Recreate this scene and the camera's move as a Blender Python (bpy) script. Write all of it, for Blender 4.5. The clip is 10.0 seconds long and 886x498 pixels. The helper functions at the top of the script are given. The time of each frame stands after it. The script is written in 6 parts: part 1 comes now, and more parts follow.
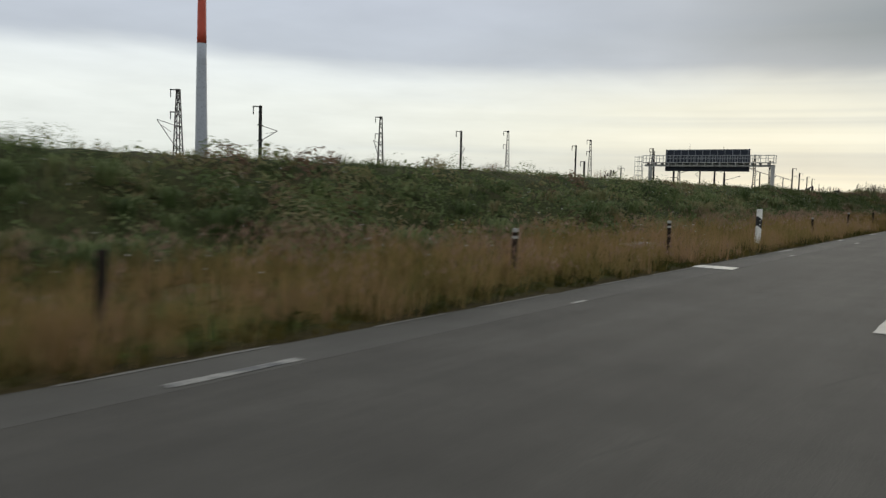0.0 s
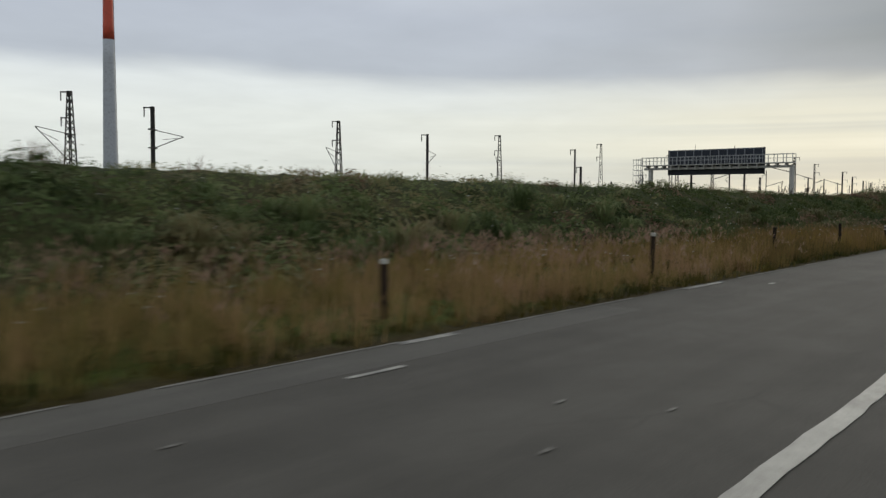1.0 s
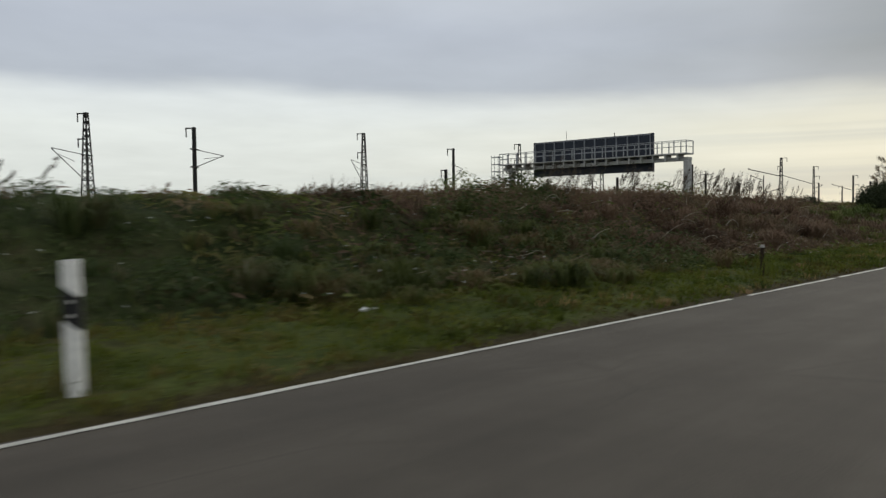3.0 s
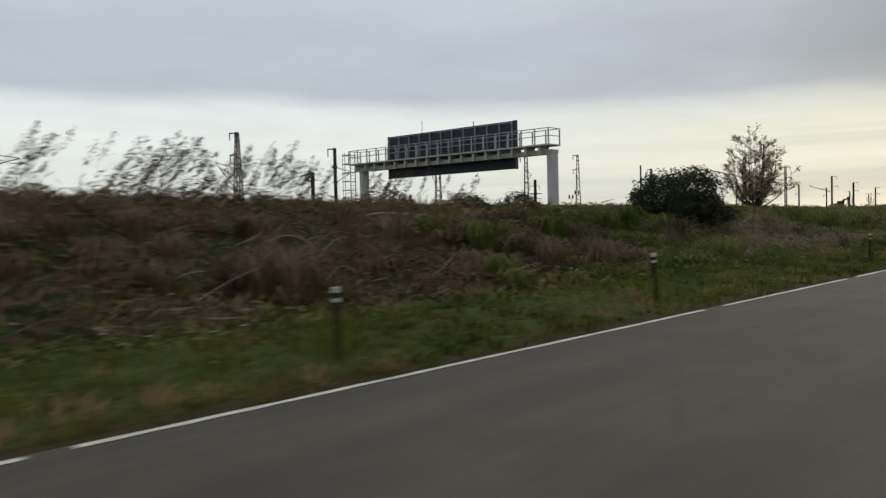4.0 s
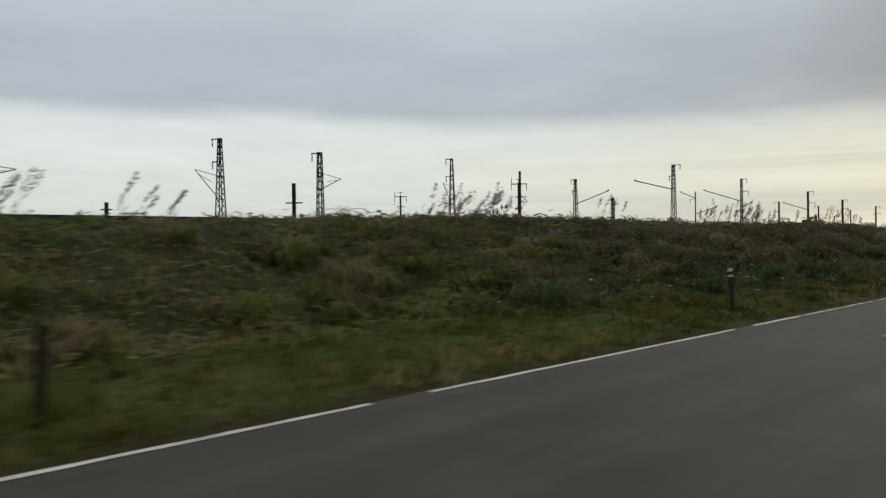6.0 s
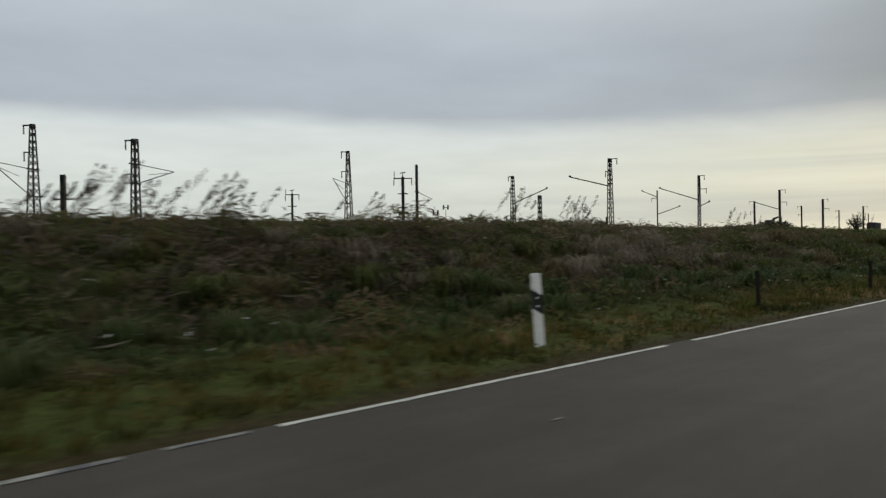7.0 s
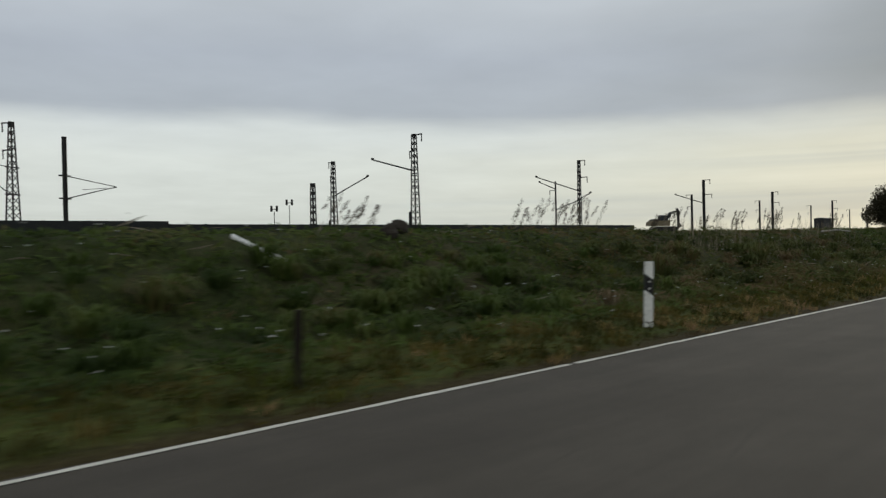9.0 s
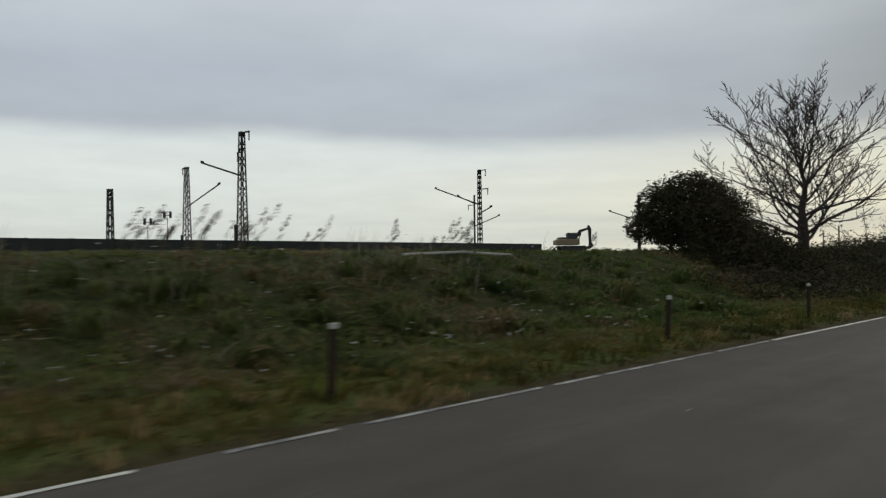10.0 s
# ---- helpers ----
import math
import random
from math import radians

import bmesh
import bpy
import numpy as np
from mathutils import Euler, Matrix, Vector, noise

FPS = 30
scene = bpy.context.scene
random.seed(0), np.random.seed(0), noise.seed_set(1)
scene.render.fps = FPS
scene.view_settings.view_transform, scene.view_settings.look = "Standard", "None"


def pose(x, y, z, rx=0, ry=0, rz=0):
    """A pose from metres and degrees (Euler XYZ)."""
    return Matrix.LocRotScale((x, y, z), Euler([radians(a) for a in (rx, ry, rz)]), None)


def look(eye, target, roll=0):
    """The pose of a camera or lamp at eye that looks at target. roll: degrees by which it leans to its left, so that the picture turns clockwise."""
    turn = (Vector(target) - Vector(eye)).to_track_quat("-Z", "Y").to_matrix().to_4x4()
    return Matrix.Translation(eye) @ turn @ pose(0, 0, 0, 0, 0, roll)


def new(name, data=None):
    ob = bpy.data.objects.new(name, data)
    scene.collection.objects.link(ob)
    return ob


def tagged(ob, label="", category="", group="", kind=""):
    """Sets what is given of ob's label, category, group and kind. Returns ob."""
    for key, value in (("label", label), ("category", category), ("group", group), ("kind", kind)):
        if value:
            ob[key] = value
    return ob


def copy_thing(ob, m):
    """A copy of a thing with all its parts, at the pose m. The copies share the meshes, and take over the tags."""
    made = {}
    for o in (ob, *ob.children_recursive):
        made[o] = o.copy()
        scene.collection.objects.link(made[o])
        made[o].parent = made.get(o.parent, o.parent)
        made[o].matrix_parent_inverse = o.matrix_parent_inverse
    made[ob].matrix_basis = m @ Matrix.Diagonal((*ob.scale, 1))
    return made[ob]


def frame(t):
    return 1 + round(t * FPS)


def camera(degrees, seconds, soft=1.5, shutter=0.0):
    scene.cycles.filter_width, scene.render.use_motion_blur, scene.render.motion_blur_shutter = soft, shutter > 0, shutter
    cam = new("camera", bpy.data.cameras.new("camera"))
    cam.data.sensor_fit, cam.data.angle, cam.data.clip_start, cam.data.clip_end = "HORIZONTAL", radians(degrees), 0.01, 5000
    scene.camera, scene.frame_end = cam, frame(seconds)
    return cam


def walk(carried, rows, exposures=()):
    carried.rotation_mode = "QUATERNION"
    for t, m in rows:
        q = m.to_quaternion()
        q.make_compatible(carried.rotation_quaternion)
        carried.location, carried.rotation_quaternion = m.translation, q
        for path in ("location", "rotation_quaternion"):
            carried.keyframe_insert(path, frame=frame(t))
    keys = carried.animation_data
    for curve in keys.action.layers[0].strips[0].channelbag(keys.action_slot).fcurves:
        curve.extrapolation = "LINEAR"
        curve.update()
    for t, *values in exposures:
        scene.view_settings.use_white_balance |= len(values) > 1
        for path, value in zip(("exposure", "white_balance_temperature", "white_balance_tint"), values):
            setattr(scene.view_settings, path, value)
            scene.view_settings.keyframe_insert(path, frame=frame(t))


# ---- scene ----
# ---------------------------------------------------------------- camera
cam = camera(58.02, 10.0, soft=1.35, shutter=0.12)
PATH = [
    (0.0, pose(0.990, 0.060, 1.319, 85.733, -1.506, -53.795)),
    (0.5, pose(12.423, -0.012, 1.314, 85.945, -0.984, -52.050)),
    (1.0, pose(23.873, -0.054, 1.311, 86.622, -0.392, -50.041)),
    (1.5, pose(35.337, -0.072, 1.309, 86.457, -0.616, -48.497)),
    (2.0, pose(46.814, -0.073, 1.307, 88.536, -0.334, -47.919)),
    (3.5, pose(81.323, -0.030, 1.307, 87.389, 1.022, -47.454)),
    (4.0, pose(92.858, -0.015, 1.309, 88.285, 1.387, -47.569)),
    (4.2, pose(97.420, -0.010, 1.310, 88.620, 1.340, -47.930)),
    (4.5, pose(104.416, -0.004, 1.311, 87.868, 1.260, -48.579)),
    (5.0, pose(116.000, 0.000, 1.315, 87.470, 0.812, -47.598)),
    (6.5, pose(150.983, -0.040, 1.330, 90.106, 0.879, -45.856)),
    (7.0, pose(162.749, -0.070, 1.336, 89.639, 0.906, -45.934)),
    (7.5, pose(174.584, -0.108, 1.344, 89.075, 0.380, -45.398)),
    (8.0, pose(186.499, -0.149, 1.352, 88.772, 0.499, -45.686)),
    (8.5, pose(198.508, -0.192, 1.361, 89.526, 0.705, -45.348)),
    (9.0, pose(210.624, -0.233, 1.371, 89.579, 1.227, -45.630)),
    (9.5, pose(222.862, -0.267, 1.382, 89.718, 1.287, -46.199)),
    (10.0, pose(235.238, -0.290, 1.393, 90.841, 0.694, -46.367)),
]
walk(cam, PATH, [(0.0, 0.22, 6560, 9), (1.0, 0.08, 6560, 9), (2.0, -0.10, 6560, 9), (3.5, 0.12, 6560, 9), (5.0, 0.11, 6560, 9), (6.5, -0.06, 6560, 7), (9.0, -0.10, 6560, 7), (10.0, -0.03, 6560, 7)])

# ---------------------------------------------------------------- sky and sun
SUN_AZ = radians(78)          # from +y towards +x
SUN_EL = radians(11)
SUN_DIR = Vector((math.sin(SUN_AZ) * math.cos(SUN_EL), math.cos(SUN_AZ) * math.cos(SUN_EL), math.sin(SUN_EL)))


class Nodes:
    """Short hand for building a node tree."""

    def __init__(self, tree):
        self.tree = tree
        self.n = tree.nodes
        self.n.clear()

    def add(self, kind, links=None, **props):
        node = self.n.new(kind)
        for key, value in props.items():
            setattr(node, key, value)
        for key, value in (links or {}).items():
            self.link(node, key, value)
        return node

    def link(self, node, key, value):
        sock = node.inputs[key]
        if isinstance(value, bpy.types.NodeSocket):
            self.tree.links.new(value, sock)
        elif isinstance(value, bpy.types.Node):
            self.tree.links.new(value.outputs[0], sock)
        else:
            sock.default_value = value

    def math(self, op, a, b=0.0, clamp=False):
        node = self.add("ShaderNodeMath", {0: a, 1: b}, operation=op)
        node.use_clamp = clamp
        return node.outputs[0]

    def mix(self, fac, a, b, blend="MIX"):
        node = self.add("ShaderNodeMixRGB", {0: fac, 1: a, 2: b}, blend_type=blend)
        return node.outputs[0]

    def ramp(self, fac, stops, smooth=False):
        node = self.add("ShaderNodeValToRGB", {0: fac})
        if smooth:
            node.color_ramp.interpolation = "EASE"
        el = node.color_ramp.elements
        while len(el) < len(stops):
            el.new(0.5)
        for e, (p, c) in zip(el, stops):
            e.position = p
            e.color = (*c, 1) if len(c) == 3 else c
        return node.outputs[0]

    def noise(self, vec, scale, detail=4.0, rough=0.55, distort=0.0):
        node = self.add("ShaderNodeTexNoise", {"Scale": scale, "Detail": detail, "Roughness": rough, "Distortion": distort})
        if vec is not None:
            self.link(node, "Vector", vec)
        return node.outputs[0]


world = bpy.data.worlds.new("world")
scene.world = world
world.use_nodes = True
w = Nodes(world.node_tree)
direction = w.add("ShaderNodeTexCoord").outputs["Generated"]
sep = w.add("ShaderNodeSeparateXYZ", {0: direction})
up = w.math("MAXIMUM", sep.outputs[2], 0.0)
lift = w.math("ADD", up, 0.10)
deck = w.add("ShaderNodeCombineXYZ", {0: w.math("DIVIDE", sep.outputs[0], lift), 1: w.math("DIVIDE", sep.outputs[1], lift), 2: 0.0})
billow = w.noise(deck.outputs[0], 0.55, 5.0, 0.5, 0.3)
fine = w.noise(deck.outputs[0], 1.7, 4.0, 0.55, 0.2)
# the lower edge of the cloud deck wanders with the billows and comes lower towards the sun
east = sep.outputs[0]
level = w.math("ADD", w.math("ADD", up, 0.015), w.math("MULTIPLY", w.math("SUBTRACT", billow, 0.5), 0.05))
level = w.math("ADD", level, w.math("MULTIPLY", w.math("MAXIMUM", w.math("SUBTRACT", east, 0.55), 0.0), 0.04))
deck_colour = w.ramp(level, [(0.0, (0.62, 0.655, 0.63)), (0.05, (0.69, 0.725, 0.695)), (0.125, (0.77, 0.81, 0.79)), (0.158, (0.73, 0.775, 0.785)),
                             (0.177, (0.475, 0.52, 0.585)), (0.24, (0.48, 0.525, 0.605)), (0.32, (0.59, 0.635, 0.70)), (1.0, (0.52, 0.555, 0.60))])
streak = w.math("MULTIPLY_ADD", fine, 0.24)
streak.node.inputs[2].default_value = 0.87
deck_lit = w.mix(1.0, deck_colour, w.add("ShaderNodeCombineXYZ", {0: streak, 1: streak, 2: streak}).outputs[0], "MULTIPLY")
# thicker cloud high above the sun's side
thick = w.math("MULTIPLY", w.ramp(east, [(0.80, (0, 0, 0)), (0.915, (0.28, 0.28, 0.28)), (0.985, (1, 1, 1))]), w.ramp(level, [(0.125, (0, 0, 0)), (0.21, (1, 1, 1))]))
deck_lit = w.mix(w.math("MULTIPLY", thick, 0.88), deck_lit, (0.14, 0.185, 0.215, 1))
toward = w.add("ShaderNodeVectorMath", {0: direction, 1: tuple(SUN_DIR)}, operation="DOT_PRODUCT").outputs["Value"]
glow = w.math("POWER", w.math("MAXIMUM", toward, 0.0), 9.0)
glow_low = w.math("MULTIPLY", glow, w.ramp(level, [(0.0, (1, 1, 1)), (0.13, (0.8, 0.8, 0.8)), (0.18, (0.06, 0.06, 0.06)), (1.0, (0, 0, 0))]))
bars = w.noise(w.add("ShaderNodeCombineXYZ", {0: w.math("MULTIPLY", east, 1.5), 1: 0.0, 2: w.math("MULTIPLY", sep.outputs[2], 38.0)}).outputs[0], 1.0, 3.0, 0.5, 0.4)
warm = w.mix(w.math("MULTIPLY", glow_low, 0.62), deck_lit, w.ramp(bars, [(0.35, (0.42, 0.42, 0.34)), (0.52, (0.70, 0.66, 0.47)), (0.75, (0.86, 0.80, 0.58))]))
sky = w.add("ShaderNodeTexSky", sky_type="NISHITA", sun_disc=False, sun_elevation=SUN_EL, sun_rotation=SUN_AZ)
back_sky = w.add("ShaderNodeBackground", {0: sky.outputs[0], 1: 0.05})
back_deck = w.add("ShaderNodeBackground", {0: warm, 1: 1.0})
cover = w.add("ShaderNodeMixShader", {0: 0.96, 1: back_sky.outputs[0], 2: back_deck.outputs[0]})
w.add("ShaderNodeOutputWorld", {0: cover.outputs[0]})

sun = new("sun", bpy.data.lights.new("sun", "SUN"))
sun.data.energy = 0.5
sun.data.angle = radians(25)
sun.data.color = (1.0, 0.93, 0.80)
sun.matrix_world = look(SUN_DIR * 100, (0, 0, 0))


# ---------------------------------------------------------------- materials
def material(name):
    mat = bpy.data.materials.new(name)
    mat.use_nodes = True
    return mat, Nodes(mat.node_tree)


def finish(n, colour, rough=0.8, metal=0.0, bump=None, strength=0.3, distance=0.01, spec=0.3):
    sh = n.add("ShaderNodeBsdfPrincipled", {"Base Color": colour, "Roughness": rough, "Metallic": metal, "Specular IOR Level": spec})
    if bump is not None:
        b = n.add("ShaderNodeBump", {"Height": bump, "Strength": strength, "Distance": distance})
        n.link(sh, "Normal", b.outputs[0])
    n.add("ShaderNodeOutputMaterial", {0: sh.outputs[0]})
    return sh


def plain(name, colour, rough=0.6, metal=0.0, vary=0.25, scale=6.0, spec=0.3, dirt=(0.08, 0.07, 0.055), dirt_amount=0.35):
    """Painted, galvanised or plastic surface with mottling and grime."""
    mat, n = material(name)
    pos = n.add("ShaderNodeTexCoord").outputs["Object"]
    a = n.noise(pos, scale, 5.0, 0.6)
    b = n.noise(pos, scale * 9, 3.0, 0.6)
    c0 = tuple(max(0, v * (1 - vary)) for v in colour)
    c1 = tuple(min(1, v * (1 + vary)) for v in colour)
    col = n.ramp(a, [(0.3, c0), (0.7, c1)])
    col = n.mix(n.math("MULTIPLY", n.ramp(b, [(0.5, (0, 0, 0)), (0.75, (1, 1, 1))]), dirt_amount), col, (*dirt, 1))
    r = n.math("MULTIPLY_ADD", a, 0.25)
    r.node.inputs[2].default_value = rough - 0.12
    finish(n, col, r, metal, b, 0.15, 0.004, spec)
    return mat


def foliage(name, stops, patch=0.5, rough=0.75, trans=0.40, clump=0.5):
    """Blades and leaves: tones drift from patch to patch, from plant to plant and a little from blade to blade."""
    mat, n = material(name)
    geo = n.add("ShaderNodeNewGeometry")
    pos = n.add("ShaderNodeTexCoord").outputs["Object"]
    big = n.math("ADD", n.math("MULTIPLY", n.noise(pos, 0.17, 2.0, 0.55), 0.48), n.math("MULTIPLY", n.noise(pos, 0.85, 3.0, 0.6), 0.52))
    plant = n.add("ShaderNodeAttribute", attribute_name="tone").outputs["Fac"]
    drift = n.math("ADD", n.math("MULTIPLY", n.ramp(big, [(0.39, (0, 0, 0)), (0.61, (1, 1, 1))]), patch * (1 - clump)), n.math("MULTIPLY", plant, patch * clump))
    fac = n.math("ADD", n.math("MULTIPLY", geo.outputs["Random Per Island"], 1.0 - patch), drift)
    col = n.ramp(fac, stops)
    d = n.add("ShaderNodeBsdfPrincipled", {"Base Color": col, "Roughness": rough, "Specular IOR Level": 0.2})
    t = n.add("ShaderNodeBsdfTranslucent", {"Color": col})
    m = n.add("ShaderNodeMixShader", {0: trans, 1: d.outputs[0], 2: t.outputs[0]})
    n.add("ShaderNodeOutputMaterial", {0: m.outputs[0]})
    return mat


def asphalt_material(name, tone):
    mat, n = material(name)
    pos = n.add("ShaderNodeTexCoord").outputs["Object"]
    stretch = n.add("ShaderNodeMapping", {0: pos, "Scale": (0.12, 1.6, 1.0)})
    lanes = n.noise(stretch.outputs[0], 1.0, 4.0, 0.6)
    blot = n.noise(pos, 0.7, 5.0, 0.65)
    grain = n.noise(pos, 90.0, 3.0, 0.7)
    stones = n.add("ShaderNodeTexVoronoi", {"Vector": pos, "Scale": 120.0}).outputs[0]
    f = n.math("ADD", n.math("MULTIPLY", lanes, 0.5), n.math("MULTIPLY", blot, 0.5))
    base = n.ramp(f, [(0.32, tuple(v * 0.78 for v in tone)), (0.5, tone), (0.68, tuple(v * 1.3 for v in tone))])
    base = n.mix(0.35, base, n.ramp(grain, [(0.35, (0.25, 0.25, 0.25)), (0.65, (1.0, 1.0, 1.0))]), "OVERLAY")
    crack = n.add("ShaderNodeTexVoronoi", {"Vector": n.add("ShaderNodeMapping", {0: pos, "Scale": (0.22, 0.5, 1.0)}).outputs[0], "Scale": 1.0}, feature="DISTANCE_TO_EDGE").outputs[0]
    line = n.math("MULTIPLY", n.ramp(crack, [(0.0, (1, 1, 1)), (0.010, (0, 0, 0))]), n.ramp(blot, [(0.5, (0, 0, 0)), (0.6, (0.2, 0.2, 0.2))]))
    base = n.mix(line, base, (0.015, 0.015, 0.014, 1))
    finish(n, base, 0.82, 0.0, n.math("ADD", n.math("MULTIPLY", stones, 0.5), grain), 0.35, 0.006, 0.12)
    return mat


def paint_material(name, worn, tone=1.0):
    """Road paint rubbed down to the asphalt in flecks."""
    mat, n = material(name)
    pos = n.add("ShaderNodeTexCoord").outputs["Object"]
    a = n.noise(pos, 2.2, 6.0, 0.75)
    b = n.noise(pos, 45.0, 3.0, 0.7)
    f = n.math("ADD", n.math("MULTIPLY", a, 0.7), n.math("MULTIPLY", b, 0.3))
    col = n.ramp(f, [(worn - 0.06, (0.10, 0.10, 0.095)), (worn + 0.03, (0.42 * tone, 0.40 * tone, 0.345 * tone)), (worn + 0.25, (0.72 * tone, 0.69 * tone, 0.60 * tone))])
    finish(n, col, 0.6, 0.0, b, 0.2, 0.003)
    return mat


def ground_material():
    """Soil and matted growth: green towards the road and on damp patches, brown and grey where dry."""
    mat, n = material("soil_and_turf")
    pos = n.add("ShaderNodeTexCoord").outputs["Object"]
    big = n.noise(pos, 0.10, 4.0, 0.6)
    mid = n.noise(pos, 0.9, 5.0, 0.65)
    small = n.noise(pos, 9.0, 5.0, 0.7)
    f = n.math("ADD", n.math("MULTIPLY", big, 0.45), n.math("MULTIPLY", mid, 0.55))
    bank = n.ramp(f, [(0.36, (0.022, 0.030, 0.009)), (0.47, (0.039, 0.047, 0.016)), (0.58, (0.055, 0.049, 0.023)), (0.70, (0.061, 0.050, 0.032))])
    verge = n.ramp(f, [(0.36, (0.031, 0.044, 0.008)), (0.50, (0.061, 0.074, 0.015)), (0.62, (0.069, 0.063, 0.022)), (0.72, (0.074, 0.061, 0.028))])
    at = n.add("ShaderNodeSeparateXYZ", {0: pos})
    away = n.math("ADD", at.outputs[1], n.math("MULTIPLY", n.math("SUBTRACT", mid, 0.5), 3.0))
    col = n.mix(n.add("ShaderNodeMapRange", {0: away, 1: 7.2, 2: 8.8}).outputs[0], verge, bank)
    soil = n.add("ShaderNodeMapRange", {0: n.math("ADD", at.outputs[1], n.math("MULTIPLY", small, 0.3)), 1: 5.30, 2: 5.62, 3: 1.0, 4: 0.0}).outputs[0]
    col = n.mix(n.math("MULTIPLY", soil, 0.8), col, (0.042, 0.027, 0.014, 1))
    col = n.mix(0.6, col, n.ramp(small, [(0.3, (0.2, 0.2, 0.2)), (0.7, (0.9, 0.9, 0.9))]), "OVERLAY")
    finish(n, col, 0.95, 0.0, n.math("ADD", n.math("MULTIPLY", mid, 2.0), small), 0.8, 0.05, 0.1)
    return mat


M_ASPHALT = asphalt_material("asphalt", (0.083, 0.071, 0.056))
M_ASPHALT_OLD = asphalt_material("old_asphalt", (0.078, 0.072, 0.061))
M_ASPHALT_DARK = asphalt_material("darker_asphalt", (0.069, 0.060, 0.048))
M_BLEACHED = asphalt_material("bleached_asphalt", (0.17, 0.16, 0.14))
M_SHOULDER = asphalt_material("weathered_asphalt", (0.094, 0.088, 0.076))
M_PAINT = paint_material("road_paint", 0.36)
M_PAINT_DIRTY = paint_material("dirty_road_paint", 0.34, 0.62)
M_PAINT_WORN = paint_material("worn_road_paint", 0.50, 0.72)
M_GROUND = ground_material()
M_DARK_STEEL = plain("dark_steel", (0.020, 0.020, 0.019), 0.65, 0.3)
M_GALV = plain("galvanised_steel", (0.20, 0.21, 0.21), 0.5, 0.6)
M_GANTRY = plain("pale_grey_paint", (0.40, 0.395, 0.37), 0.6, 0.0, 0.12, 1.2)
M_GANTRY_RAIL = plain("grey_rail_paint", (0.32, 0.33, 0.33), 0.55, 0.1)
M_SIGN_BACK = plain("slate_panel", (0.022, 0.028, 0.042), 0.5, 0.2, 0.2, 0.8)
M_SIGN_RIB = plain("sign_rib_alloy", (0.22, 0.23, 0.25), 0.45, 0.2)
M_WHITE_PLASTIC = plain("white_plastic", (0.78, 0.76, 0.70), 0.5, 0.0, 0.08, 3.0, dirt_amount=0.25)
M_BLACK_PLASTIC = plain("black_plastic", (0.012, 0.012, 0.012), 0.5)
M_REFLECTOR = plain("reflector", (0.50, 0.48, 0.43), 0.35, 0.0, 0.15, dirt_amount=0.3)
M_BAND = plain("weathered_reflective_band", (0.38, 0.37, 0.33), 0.5, 0.0, 0.25, dirt_amount=0.4)
M_BROWN_POST = plain("brown_post", (0.030, 0.020, 0.014), 0.9, 0.0, 0.35, 14.0, spec=0.1)
M_DARK_POST = plain("dark_post", (0.020, 0.0155, 0.012), 0.9, 0.0, 0.35, 14.0, spec=0.1)
M_TOWER_RED = plain("red_band_paint", (0.52, 0.085, 0.05), 0.5, 0.0, 0.08, 0.4)
M_TOWER_GREY = plain("light_tower_paint", (0.40, 0.42, 0.45), 0.5, 0.0, 0.06, 0.4)
M_CONCRETE = plain("concrete", (0.36, 0.34, 0.30), 0.85, 0.0, 0.2, 3.0)
M_WALL = plain("dark_wall", (0.020, 0.022, 0.022), 0.8, 0.0, 0.25, 1.0)
M_SHED = plain("dark_cladding", (0.030, 0.030, 0.030), 0.8)
M_YELLOW = plain("ochre_machine_paint", (0.18, 0.145, 0.085), 0.55)
M_MACHINE_DARK = plain("machine_dark", (0.02, 0.02, 0.02), 0.6)
M_GLASS_DARK = plain("cab_glass", (0.02, 0.025, 0.03), 0.15)
M_PIPE = plain("white_pipe", (0.86, 0.85, 0.81), 0.45, 0.0, 0.04, 3.0, dirt_amount=0.1)
M_LITTER = plain("pale_litter", (0.62, 0.62, 0.58), 0.6)
M_EARTH = plain("dark_earth", (0.035, 0.028, 0.020), 0.95)
M_BARK = plain("bark", (0.036, 0.029, 0.023), 0.9, 0.0, 0.35, 12.0)
M_GRASS = foliage("green_grass", [(0.0, (0.020, 0.030, 0.005)), (0.3, (0.056, 0.078, 0.010)), (0.55, (0.110, 0.130, 0.017)), (0.8, (0.140, 0.126, 0.028)), (1.0, (0.180, 0.120, 0.052))], 0.9)
M_OLIVE = foliage("olive_grass", [(0.0, (0.013, 0.014, 0.004)), (0.3, (0.038, 0.042, 0.007)), (0.55, (0.078, 0.066, 0.013)), (0.8, (0.135, 0.103, 0.026)), (1.0, (0.185, 0.128, 0.044))], 0.9)
M_MAT = foliage("matted_grass", [(0.0, (0.034, 0.045, 0.012)), (0.28, (0.088, 0.118, 0.025)), (0.54, (0.160, 0.178, 0.046)), (0.70, (0.205, 0.160, 0.066)), (0.86, (0.225, 0.158, 0.090)), (1.0, (0.32, 0.26, 0.18))], 0.9)
M_DARK_MAT = foliage("dark_herbs", [(0.0, (0.016, 0.021, 0.006)), (0.25, (0.050, 0.064, 0.016)), (0.5, (0.105, 0.122, 0.034)), (0.66, (0.140, 0.103, 0.044)), (0.85, (0.170, 0.122, 0.066)), (1.0, (0.25, 0.21, 0.14))], 0.84)
M_DRY = foliage("dry_grass", [(0.0, (0.070, 0.072, 0.018)), (0.25, (0.185, 0.146, 0.046)), (0.5, (0.280, 0.195, 0.078)), (0.8, (0.340, 0.208, 0.120)), (1.0, (0.42, 0.31, 0.215))], 0.84)
